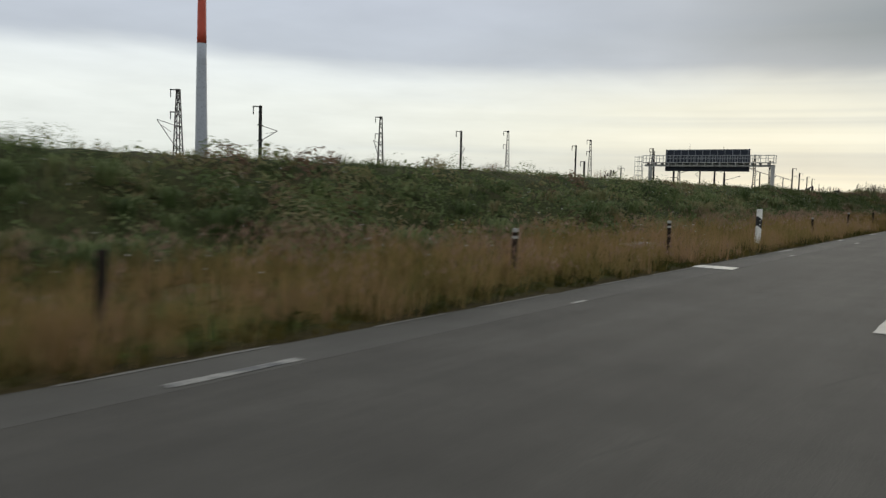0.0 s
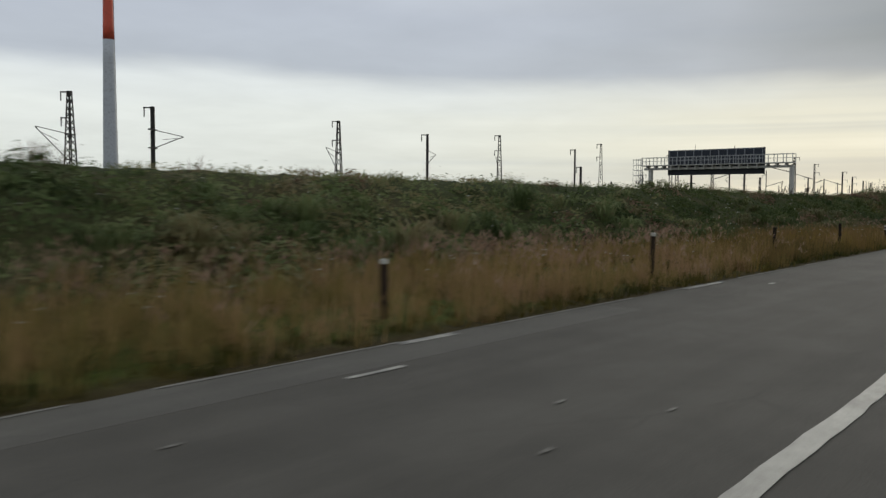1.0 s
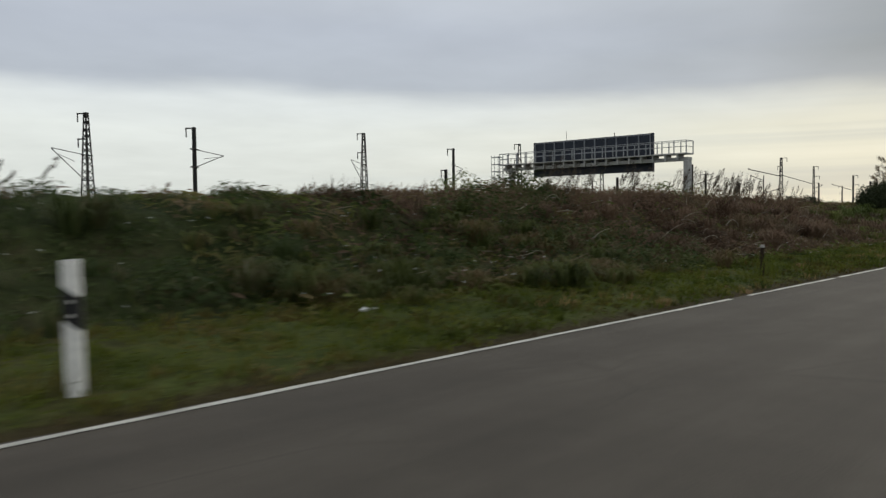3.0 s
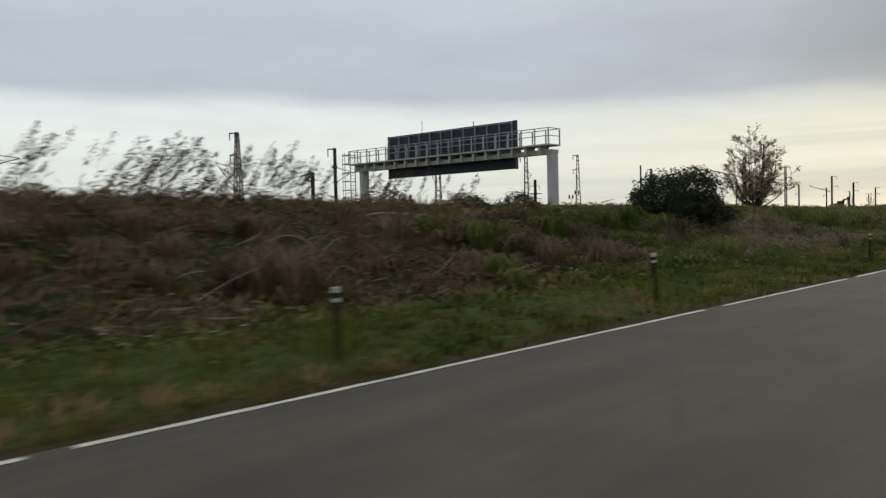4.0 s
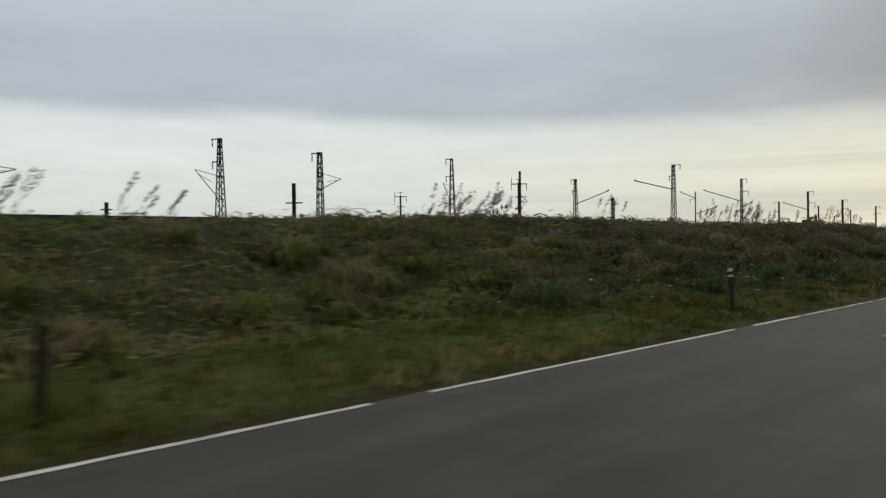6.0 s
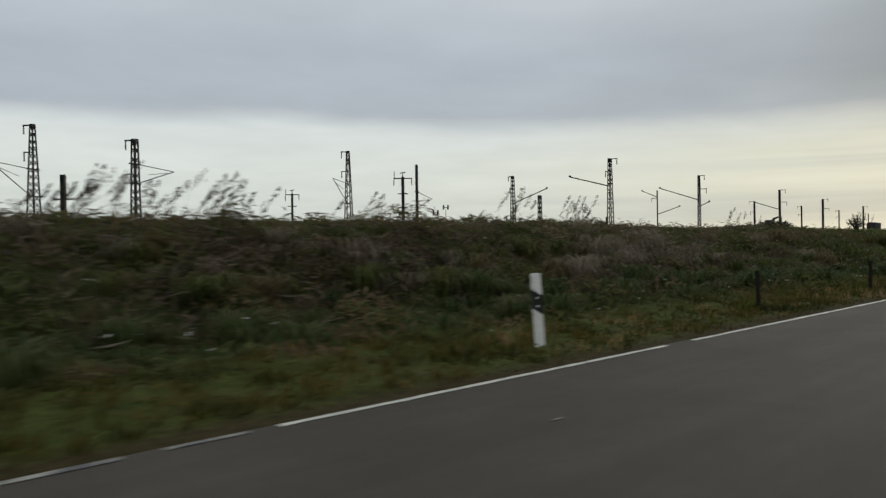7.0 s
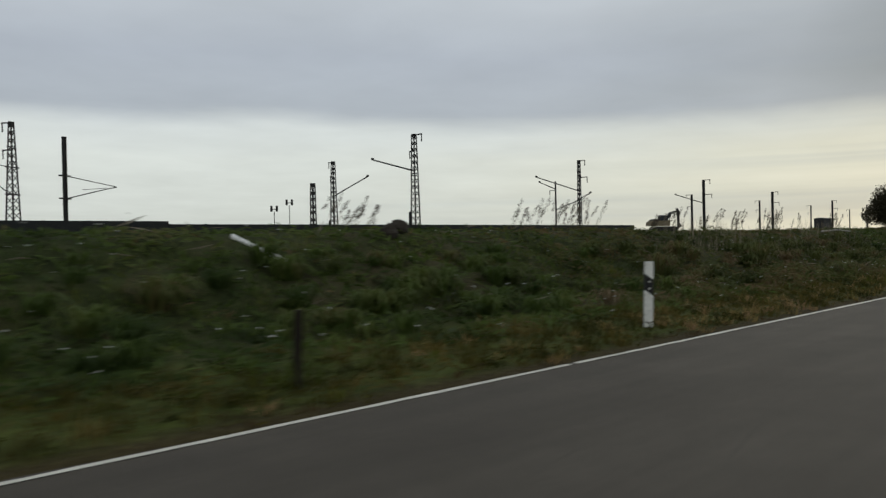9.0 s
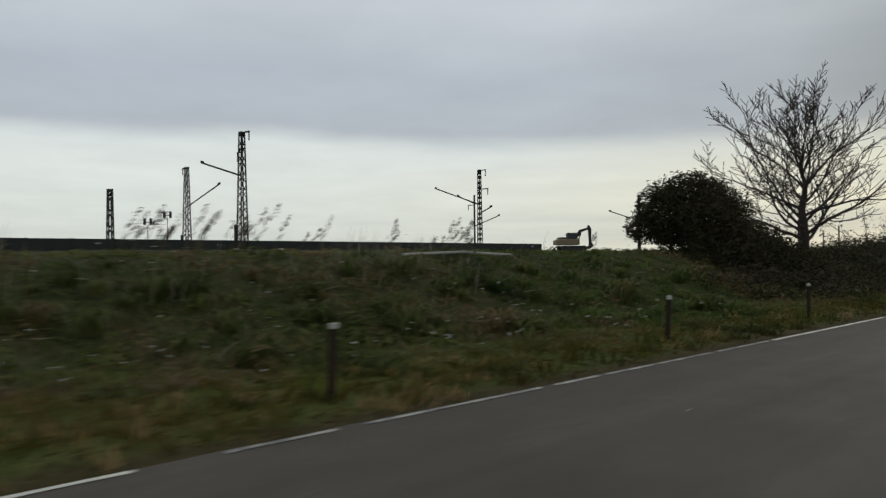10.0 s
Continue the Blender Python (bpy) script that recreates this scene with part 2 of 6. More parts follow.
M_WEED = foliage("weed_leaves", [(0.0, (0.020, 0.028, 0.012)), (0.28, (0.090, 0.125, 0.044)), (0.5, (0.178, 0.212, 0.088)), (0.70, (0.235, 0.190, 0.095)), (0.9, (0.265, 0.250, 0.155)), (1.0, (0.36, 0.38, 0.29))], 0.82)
M_TURF = foliage("dark_turf", [(0.0, (0.015, 0.024, 0.006)), (0.3, (0.046, 0.074, 0.016)), (0.6, (0.092, 0.130, 0.028)), (0.85, (0.128, 0.132, 0.042)), (1.0, (0.16, 0.14, 0.07))], 0.84)
M_SHRUB = foliage("dark_shrub_leaves", [(0.0, (0.012, 0.018, 0.006)), (0.35, (0.048, 0.072, 0.023)), (0.68, (0.086, 0.108, 0.034)), (0.9, (0.130, 0.110, 0.054)), (1.0, (0.29, 0.30, 0.21))], 0.80)
M_RUST = foliage("rusty_grass", [(0.0, (0.050, 0.044, 0.012)), (0.3, (0.122, 0.092, 0.028)), (0.6, (0.190, 0.124, 0.044)), (0.85, (0.210, 0.130, 0.066)), (1.0, (0.31, 0.22, 0.13))], 0.84)
M_EDGE = foliage("brown_edge_grass", [(0.0, (0.028, 0.020, 0.008)), (0.4, (0.070, 0.046, 0.020)), (0.75, (0.115, 0.075, 0.034)), (1.0, (0.105, 0.100, 0.026))], 0.8)
M_GOLD = foliage("golden_grass", [(0.0, (0.060, 0.050, 0.012)), (0.3, (0.160, 0.112, 0.028)), (0.6, (0.255, 0.165, 0.042)), (0.85, (0.230, 0.205, 0.045)), (1.0, (0.36, 0.25, 0.12))], 0.85)
M_SEED = foliage("pinkish_seed_heads", [(0.0, (0.20, 0.125, 0.085)), (0.5, (0.31, 0.20, 0.145)), (1.0, (0.44, 0.33, 0.25))], 0.6)
M_STEMS = foliage("dead_stems", [(0.0, (0.028, 0.019, 0.012)), (0.3, (0.105, 0.066, 0.041)), (0.55, (0.210, 0.138, 0.090)), (0.78, (0.140, 0.104, 0.055)), (1.0, (0.33, 0.255, 0.19))], 0.88)
M_DARK_STEMS = foliage("dark_dead_stems", [(0.0, (0.020, 0.017, 0.011)), (0.25, (0.082, 0.060, 0.042)), (0.5, (0.185, 0.136, 0.092)), (0.76, (0.112, 0.116, 0.042)), (1.0, (0.32, 0.275, 0.20))], 0.84)
M_PALE_STEMS = foliage("pale_dead_stems", [(0.0, (0.075, 0.062, 0.040)), (0.45, (0.185, 0.150, 0.103)), (1.0, (0.34, 0.285, 0.215))], 0.7)
M_PINKISH = foliage("pinkish_dead_stems", [(0.0, (0.09, 0.068, 0.050)), (0.45, (0.235, 0.175, 0.125)), (1.0, (0.39, 0.315, 0.245))], 0.7)
M_STALK = foliage("bleached_stalks", [(0.0, (0.32, 0.28, 0.21)), (1.0, (0.55, 0.50, 0.41))], 0.2)
M_STRAW = foliage("pale_straw", [(0.0, (0.16, 0.13, 0.09)), (1.0, (0.34, 0.29, 0.22))], 0.2)
M_PLUME = foliage("reed_plumes", [(0.0, (0.035, 0.028, 0.020)), (1.0, (0.105, 0.082, 0.058))], 0.3, trans=0.35)
M_REED = foliage("reed_stems", [(0.0, (0.049, 0.045, 0.025)), (1.0, (0.112, 0.098, 0.056))], 0.3)
M_BUSH = foliage("bush_leaves", [(0.0, (0.014, 0.020, 0.008)), (0.6, (0.036, 0.048, 0.018)), (1.0, (0.074, 0.080, 0.036))], 0.3, trans=0.12)
M_BUSH_DARK = foliage("dark_bush_leaves", [(0.0, (0.026, 0.025, 0.012)), (0.7, (0.048, 0.042, 0.021)), (1.0, (0.075, 0.060, 0.031))], 0.3, trans=0.15)
M_AUTUMN = foliage("autumn_leaves", [(0.0, (0.14, 0.115, 0.065)), (0.6, (0.32, 0.25, 0.165)), (1.0, (0.48, 0.38, 0.27))], 0.2, trans=0.5)
M_FLOWER = foliage("white_umbels", [(0.0, (0.42, 0.42, 0.38)), (1.0, (0.62, 0.62, 0.58))], 0.1)


# ---------------------------------------------------------------- mesh helpers
class Geo:
    """Collects faces of one mesh."""

    def __init__(self):
        self.v, self.f = [], []

    def box(self, x0, x1, y0, y1, z0, z1, bevel=0.0):
        if bevel:
            return self.prism([(x0, y0), (x1, y0), (x1, y1), (x0, y1)], z0, z1, bevel)
        b = len(self.v)
        self.v += [(x, y, z) for z in (z0, z1) for x, y in ((x0, y0), (x1, y0), (x1, y1), (x0, y1))]
        self.f += [tuple(b + i for i in q) for q in ((3, 2, 1, 0), (4, 5, 6, 7), (0, 1, 5, 4), (1, 2, 6, 5), (2, 3, 7, 6), (3, 0, 4, 7))]
        return self

    def prism(self, ring, z0, z1, bevel=0.01):
        """An upright prism over a convex ring, with chamfered top and bottom edges."""
        cx, cy = sum(p[0] for p in ring) / len(ring), sum(p[1] for p in ring) / len(ring)
        n, b = len(ring), len(self.v)

        def inset(p):
            d = math.hypot(p[0] - cx, p[1] - cy)
            k = max(0.1, 1 - bevel * 1.4 / max(d, 1e-6))
            return (cx + (p[0] - cx) * k, cy + (p[1] - cy) * k)
        small = [inset(p) for p in ring]
        for z, r in ((z0, small), (z0 + bevel, ring), (z1 - bevel, ring), (z1, small)):
            self.v += [(x, y, z) for x, y in r]
        self.f.append(tuple(b + i for i in reversed(range(n))))
        for k in range(3):
            for i in range(n):
                j = (i + 1) % n
                self.f.append((b + k * n + i, b + k * n + j, b + (k + 1) * n + j, b + (k + 1) * n + i))
        self.f.append(tuple(b + 3 * n + i for i in range(n)))
        return self

    def tube(self, points, radii, sides=6):
        """A tapered tube through the points."""
        pts = [Vector(p) for p in points]
        b = len(self.v)
        if isinstance(radii, (int, float)):
            radii = [radii] * len(pts)
        for k, p in enumerate(pts):
            d = (pts[min(k + 1, len(pts) - 1)] - pts[max(k - 1, 0)]).normalized()
            side = d.cross(Vector((0, 0, 1)) if abs(d.z) < 0.9 else Vector((1, 0, 0))).normalized()
            other = d.cross(side)
            for i in range(sides):
                a = 2 * math.pi * (i + 0.5) / sides
                self.v.append(tuple(p + radii[k] * (math.cos(a) * side + math.sin(a) * other)))
        for k in range(len(pts) - 1):
            for i in range(sides):
                j = (i + 1) % sides
                self.f.append((b + k * sides + i, b + (k + 1) * sides + i, b + (k + 1) * sides + j, b + k * sides + j))
        self.f.append(tuple(b + i for i in range(sides)))
        e = b + (len(pts) - 1) * sides
        self.f.append(tuple(e + i for i in reversed(range(sides))))
        return self

    def bar(self, p0, p1, width):
        """A square bar."""
        return self.tube([p0, p1], width * 0.7071, 4)

    def mesh(self, name, mat, smooth=False):
        me = bpy.data.meshes.new(name)
        me.from_pydata(self.v, [], self.f)
        me.materials.append(mat)
        if smooth:
            me.polygons.foreach_set("use_smooth", [True] * len(me.polygons))
        me.update()
        return me


def part(name, geo, mat, parent, label="", smooth=False):
    me = geo if isinstance(geo, bpy.types.Mesh) else geo.mesh(name, mat, smooth)
    ob = new(name, me)
    ob.parent = parent
    if label:
        ob["label"] = label
    return ob


def thing(name, x, y, z, label, category, group="", turn=0.0, kind=""):
    ob = new(name)
    ob.empty_display_size = 0.2
    ob.matrix_basis = pose(x, y, z, 0, 0, turn)
    return tagged(ob, label, category, group, kind)


def array_mesh(name, verts, faces, mat, tone=None):
    """A mesh from numpy arrays; faces all of one size. tone: one value a vertex, from plant to plant."""
    me = bpy.data.meshes.new(name)
    nv, nf, k = len(verts), len(faces), faces.shape[1]
    me.vertices.add(nv)
    me.vertices.foreach_set("co", verts.astype(np.float32).ravel())
    me.loops.add(nf * k)
    me.loops.foreach_set("vertex_index", faces.astype(np.int32).ravel())
    me.polygons.add(nf)
    me.polygons.foreach_set("loop_start", np.arange(0, nf * k, k, dtype=np.int32))
    me.materials.append(mat)
    if tone is None:
        tone = np.clip(0.5 + 0.7 * waves(verts[:, 0], verts[:, 1], 2.4, 9), 0, 1)
    me.attributes.new("tone", "FLOAT", "POINT").data.foreach_set("value", tone.astype(np.float32))
    me.update(calc_edges=True)
    return me


rng = np.random.default_rng(7)


# ---------------------------------------------------------------- ground
def smoothstep(a, b, x):
    t = np.clip((x - a) / (b - a), 0, 1)
    return t * t * (3 - 2 * t)


def hump(x, a, b, soft=6.0):
    return smoothstep(a - soft, a + soft, x) * (1 - smoothstep(b - soft, b + soft, x))


def waves(x, y, scale, seed):
    """Cheap smooth unevenness."""
    out = 0
    for k in range(4):
        a = 1.7 * seed + 2.399 * k
        fx, fy = math.cos(a), math.sin(a)
        out = out + np.sin((x * fx + y * fy) * scale * (1 + 0.63 * k) + 5.1 * seed + k * 1.3) / (1 + 0.7 * k)
    return out / 2.4


ROAD_LEFT, ROAD_RIGHT, CENTRE = 5.02, -2.35, 1.245


def ground_z(x, y):
    x, y = np.asarray(x, float), np.asarray(y, float)
    crest = 1.70 + 0.13 * hump(x, 84, 104) + 0.10 * hump(x, 150, 184) + 0.06 * hump(x, 40, 72) - 0.02 * hump(x, 205, 260) - 0.10 * hump(x, 184, 193, 3) - 0.07 * hump(x, 212, 232, 5) - 0.15 * hump(x, 234, 262, 4) + 0.14 * hump(x, -20, 44, 8) + 0.16 * hump(x, 194.6, 197.6, 1.6)
    toe = 7.3 + 0.5 * waves(x, 0 * y, 0.13, 3)
    verge = 0.05 * smoothstep(5.0, 5.6, y) + 0.06 * smoothstep(5.6, 7.2, y)
    bank = (crest - 0.11) * smoothstep(toe + 0.9, 13.2, y) ** 1.08
    back = -0.45 * smoothstep(14.0, 24.0, y)
    rail = 1.45 * smoothstep(62.0, 69.0, y)
    rough = ((0.07 + 0.05 * hump(x, 150, 192)) * waves(x, y, 1.5, 1) + (0.05 + 0.02 * smoothstep(8.5, 10, y)) * waves(x, y, 4.0, 2) + 0.02 * waves(x, y, 9.0, 8)) * smoothstep(5.3, 7.5, y) * (1 - 0.7 * smoothstep(16, 30, y))
    lumps = (0.10 * waves(x, y, 3.1, 12) + 0.06 * waves(x, y, 5.6, 14)) * smoothstep(8.2, 9.6, y) * (1 - smoothstep(11.6, 12.6, y))
    left = verge + bank + back + rail + rough + lumps
    right = -0.10 * smoothstep(2.5, 4.5, -y) + 0.05 * waves(x, y, 0.6, 4) * smoothstep(3.5, 6, -y)
    under = -0.06 * (1 - smoothstep(4.9, 5.02, y)) * (1 - smoothstep(2.3, 2.5, -y))
    return np.where(y > 1, left, right) + under


def build_ground():
    xs = np.unique(np.concatenate([np.linspace(-4000, -60, 12), np.arange(-60, 0, 1.0), np.arange(0, 270, 0.36), np.arange(270, 330, 0.6), np.linspace(330, 700, 120), np.linspace(700, 4500, 16)]))
    ys = np.unique(np.concatenate([np.linspace(-4000, -30, 10), np.linspace(-30, -3, 10), [-2.6, -2.45, -2.38, -2.2, 0, 2, 4, 4.8, 4.9, 4.98], np.arange(5.05, 14.6, 0.24), np.arange(14.8, 16.2, 0.4),
                                   np.linspace(16.5, 40, 18), np.linspace(43, 60, 4), np.linspace(62, 70, 7), np.linspace(75, 160, 6), np.linspace(200, 4500, 12)]))
    gx, gy = np.meshgrid(xs, ys)
    gz = ground_z(gx, gy)
    v = np.stack([gx, gy, gz], -1).reshape(-1, 3)
    nx, ny = len(xs), len(ys)
    i, j = np.meshgrid(np.arange(nx - 1), np.arange(ny - 1))
    a = (j * nx + i).ravel()
    me = array_mesh("ground", v, np.stack([a, a + 1, a + nx + 1, a + nx], -1), M_GROUND)
    me.polygons.foreach_set("use_smooth", [True] * len(me.polygons))
    return tagged(new("ground", me), "uneven grassy soil rising into a low bank beside the road", "ground", kind="structure")


build_ground()


def ribbon(name, mat, x0, x1, y0, y1, z, step, label, category, ragged=0.0, thick=0.05):
    """A road layer with real thickness and a ragged outer edge."""
    xs = np.linspace(x0, x1, round((x1 - x0) / step) + 1)
    edge = y1 + ragged * (0.6 * waves(xs, 0 * xs, 2.3, 5) + 0.4 * waves(xs, 0 * xs, 7.7, 6))
    v, f = [], []
    for x, e in zip(xs, edge):
        v += [(x, y0, z - thick), (x, y0, z), (x, e, z), (x, e + thick * 0.4, z - thick)]
    for k in range(len(xs) - 1):
        a = 4 * k
        for i in range(3):
            f.append((a + i, a + 4 + i, a + 5 + i, a + 1 + i))
    g = Geo()
    g.v, g.f = v, f
    return tagged(new(name, g.mesh(name, mat)), label, category, kind="structure")


ribbon("road", M_ASPHALT_OLD, -200, 58.0, ROAD_RIGHT, ROAD_LEFT, 0.0, 0.4, "old dark grey asphalt of a two lane country road", "road", 0.05, 0.14)
ribbon("road", M_ASPHALT, 58.0, 136.0, ROAD_RIGHT, ROAD_LEFT, 0.0, 0.4, "worn dark grey asphalt of a two lane country road", "road", 0.05, 0.14)
# same asphalt from here on, a dimmer exposure put into its darker colour
ribbon("road", M_ASPHALT_DARK, 136.0, 640, ROAD_RIGHT, ROAD_LEFT, 0.0, 0.4, "asphalt of a two lane country road, toned darker for a dimmer exposure", "road", 0.05, 0.14)
ribbon("shoulder", M_SHOULDER, -30, 33, 4.34, 4.99, 0.0015, 0.4, "paler weathered asphalt strip along the road edge", "road", 0.05, 0.001)


# ---------------------------------------------------------------- road markings
def stroke(name, x0, x1, y0, y1, mat, label, lift=0.008, wobble=0.008):
    n = max(2, int((x1 - x0) / 0.25))
    g = Geo()
    for k in range(n + 1):
        x = x0 + (x1 - x0) * k / n
        a, b = random.uniform(-wobble, wobble), random.uniform(-wobble, wobble)
        g.v += [(x, y0 + a, lift - 0.004), (x, y0 + a, lift), (x, y1 + b, lift), (x, y1 + b, lift - 0.004)]
    for k in range(n):
        for i in range(3):
            g.f.append((4 * k + i, 4 * k + 4 + i, 4 * k + 5 + i, 4 * k + 1 + i))
    return tagged(new(name, g.mesh(name, mat)), label, "road marking", "road markings", "structure")


g = Geo()
g.v = [(16.30, 1.365, 0.009), (16.62, 1.335, 0.009), (16.95, 1.325, 0.009), (17.10, 1.345, 0.009), (16.95, 1.385, 0.009), (16.62, 1.395, 0.009)]
g.f = [(0, 1, 2, 3, 4, 5)]
tagged(new("road_marking", g.mesh("road_marking", M_PAINT_WORN)), "short worn blot of white paint on the asphalt", "road marking", "road markings", "structure")
# old, broken strokes along the paler strip
for a, b, y in ((4.05, 5.2, 4.46), (9.55, 9.9, 4.37), (20.3, 20.85, 4.38), (27.9, 28.5, 4.22), (37.3, 37.55, 4.2), (50.28, 50.42, 4.18), (51.58, 51.70, 3.22)):
    stroke("road_marking", a, b, y - (0.055 if a < 9 else 0.03), y + (0.055 if a < 9 else 0.03), M_PAINT_WORN if a < 50 else M_BLEACHED, "short worn white stroke left on the asphalt")
stroke("road_marking", 15.64, 16.22, 4.32, 5.02, M_PAINT, "white painted square across the asphalt strip", 0.012, 0.03)
for a, b in ((21.6, 22.9), (29.2, 30.0), (35.6, 37.1), (57.3, 58.9)):
    stroke("road_marking", a, b, 4.86, 4.97, M_PAINT_WORN, "worn remains of the white edge line")
for a, y in ((121.1, 1.72), (121.35, 1.63), (156.0, 1.78), (167.6, 3.5), (242.0, 3.14), (150.85, 3.1), (107.7, 2.34), (28.3, 2.68), (27.35, 2.18), (28.6, 2.04), (26.1, 3.73)):
    stroke("road_marking", a, a + 0.10, y - 0.015, y + 0.015, M_BLEACHED if a < 120 else M_PAINT_WORN, "small fleck of white paint on the asphalt")
# edge line, broken where it has worn away
x = 60.5
while x < 420:
    worn = 238 <= x < 247 or 153 <= x < 166
    run = random.uniform(0.5, 2.6) if worn else random.uniform(3.0, 12.0)
    for start in (153.0, 238.0):
        if x < start < x + run:
            run = start - x
    stroke("edge_line", x, x + run, 4.905, 4.975, M_PAINT_WORN if worn else M_PAINT, "thin white edge line with worn gaps")
    x += run + (random.uniform(0.08, 0.5) if worn else random.choice((0.06, 0.12, 0.3, 0.7)))
# dirty remains of the edge line where it runs into the grass
x = -4.0
while x < 45:
    run = random.uniform(0.8, 3.6)
    stroke("edge_line", x, x + run, 4.96, 5.0, M_BLEACHED, "dirty narrow remains of the white edge line")
    x += run + random.uniform(0.3, 1.6)
# centre line, in long strokes
for a, b in ((9.9, 13.6), (20.6, 55.2)):
    stroke("centre_line", a, b, CENTRE - 0.145, CENTRE - 0.01, M_PAINT_DIRTY, "dirty white centre line with ragged edges on the road", 0.008, 0.012)


# ---------------------------------------------------------------- vegetation
def blades(name, x, y, height, width, lean, mat, label, wind=(0.25, 0.0)):
    """Grass blades, each three bent faces, rooted on the ground. All arguments may be arrays of one value a blade."""
    n = len(x)
    z = ground_z(x, y) - 0.02
    az = rng.uniform(0, 2 * math.pi, n)
    h = height * rng.uniform(0.55, 1.25, n)
    tilt = lean * rng.uniform(0.2, 1.3, n)
    dx, dy = np.cos(az) * tilt + wind[0], np.sin(az) * tilt + wind[1]
    sx, sy = -np.sin(az + 0.6) * width / 2, np.cos(az + 0.6) * width / 2
    root = np.stack([x, y, z], -1)
    side = np.stack([sx, sy, 0 * x], -1)
    mid = root + np.stack([dx * h * 0.27, dy * h * 0.27, h * 0.55], -1)
    tip = root + np.stack([dx * h, dy * h, h * (1 - 0.3 * np.minimum(tilt, 1.5))], -1)
    v = np.stack([root - side, root + side, mid - side * 0.8, mid + side * 0.8, tip], 1).reshape(-1, 3)
    b = np.arange(n)[:, None] * 5
    f = np.concatenate([b + [0, 1, 3], b + [0, 3, 2], b + [2, 3, 4]])
    return tagged(new(name, array_mesh(name, v, f, mat)), label, "grass", kind="stuff")


def leaves(name, centre, size, mat, label="", parent=None, flat=0.5, kind="", category="", along=None, slim=0.38, facing=None, tone=None):
    """Small bent leaves of four corners at the given places; facing turns their faces that way."""
    n = len(centre)
    a = rng.normal(size=(n, 3))
    a[:, 2] *= flat
    if along is not None:
        a = along + 0.4 * a
    if facing is not None:
        f0 = facing + rng.normal(0, 0.28, (n, 3))
        f0 /= np.linalg.norm(f0, axis=1)[:, None]
        a -= f0 * (a * f0).sum(1)[:, None]
    a /= np.linalg.norm(a, axis=1)[:, None]
    c = np.cross(f0, a) if facing is not None else rng.normal(size=(n, 3))
    c -= a * (a * c).sum(1)[:, None]
    c /= np.linalg.norm(c, axis=1)[:, None]
    s = (size * rng.uniform(0.6, 1.35, n))[:, None]
    up3 = np.cross(a, c)
    v = np.stack([centre - a * s, centre - c * s * slim + up3 * s * 0.12, centre + a * s, centre + c * s * slim + up3 * s * 0.12], 1).reshape(-1, 3)
    b = np.arange(n)[:, None] * 4
    f = np.concatenate([b + [0, 1, 2], b + [0, 2, 3]])
    me = array_mesh(name, v, f, mat, None if tone is None else np.repeat(tone, 4))
    ob = new(name, me)
    ob.parent = parent
    return tagged(ob, label, category, kind=kind)


def scatter(x0, x1, y0, y1, per_m2, keep=None, clump=0.0, clump_r=0.18):
    """Random roots in a strip of the plan; keep(x, y) is the chance that one grows there."""
    n = int((x1 - x0) * (y1 - y0) * per_m2)
    x, y = rng.uniform(x0, x1, n), rng.uniform(y0, y1, n)
    if clump:
        m = max(1, n // 14)
        cx, cy = rng.uniform(x0, x1, m), rng.uniform(y0, y1, m)
        pick = rng.random(n) < clump
        k = rng.integers(0, m, n)
        x = np.where(pick, cx[k] + rng.normal(0, clump_r, n), x)
        y = np.where(pick, cy[k] + rng.normal(0, clump_r, n), y)
    if keep is not None:
        ok = rng.random(n) < keep(x, y)
        x, y = x[ok], y[ok]
    ok = y > 5.03
    return x[ok], y[ok]


def patchy(x, y, seed, scale=0.8):
    return np.clip(0.5 + 0.75 * waves(x, y, scale, seed), 0, 1)


NEAR_END = 275.0


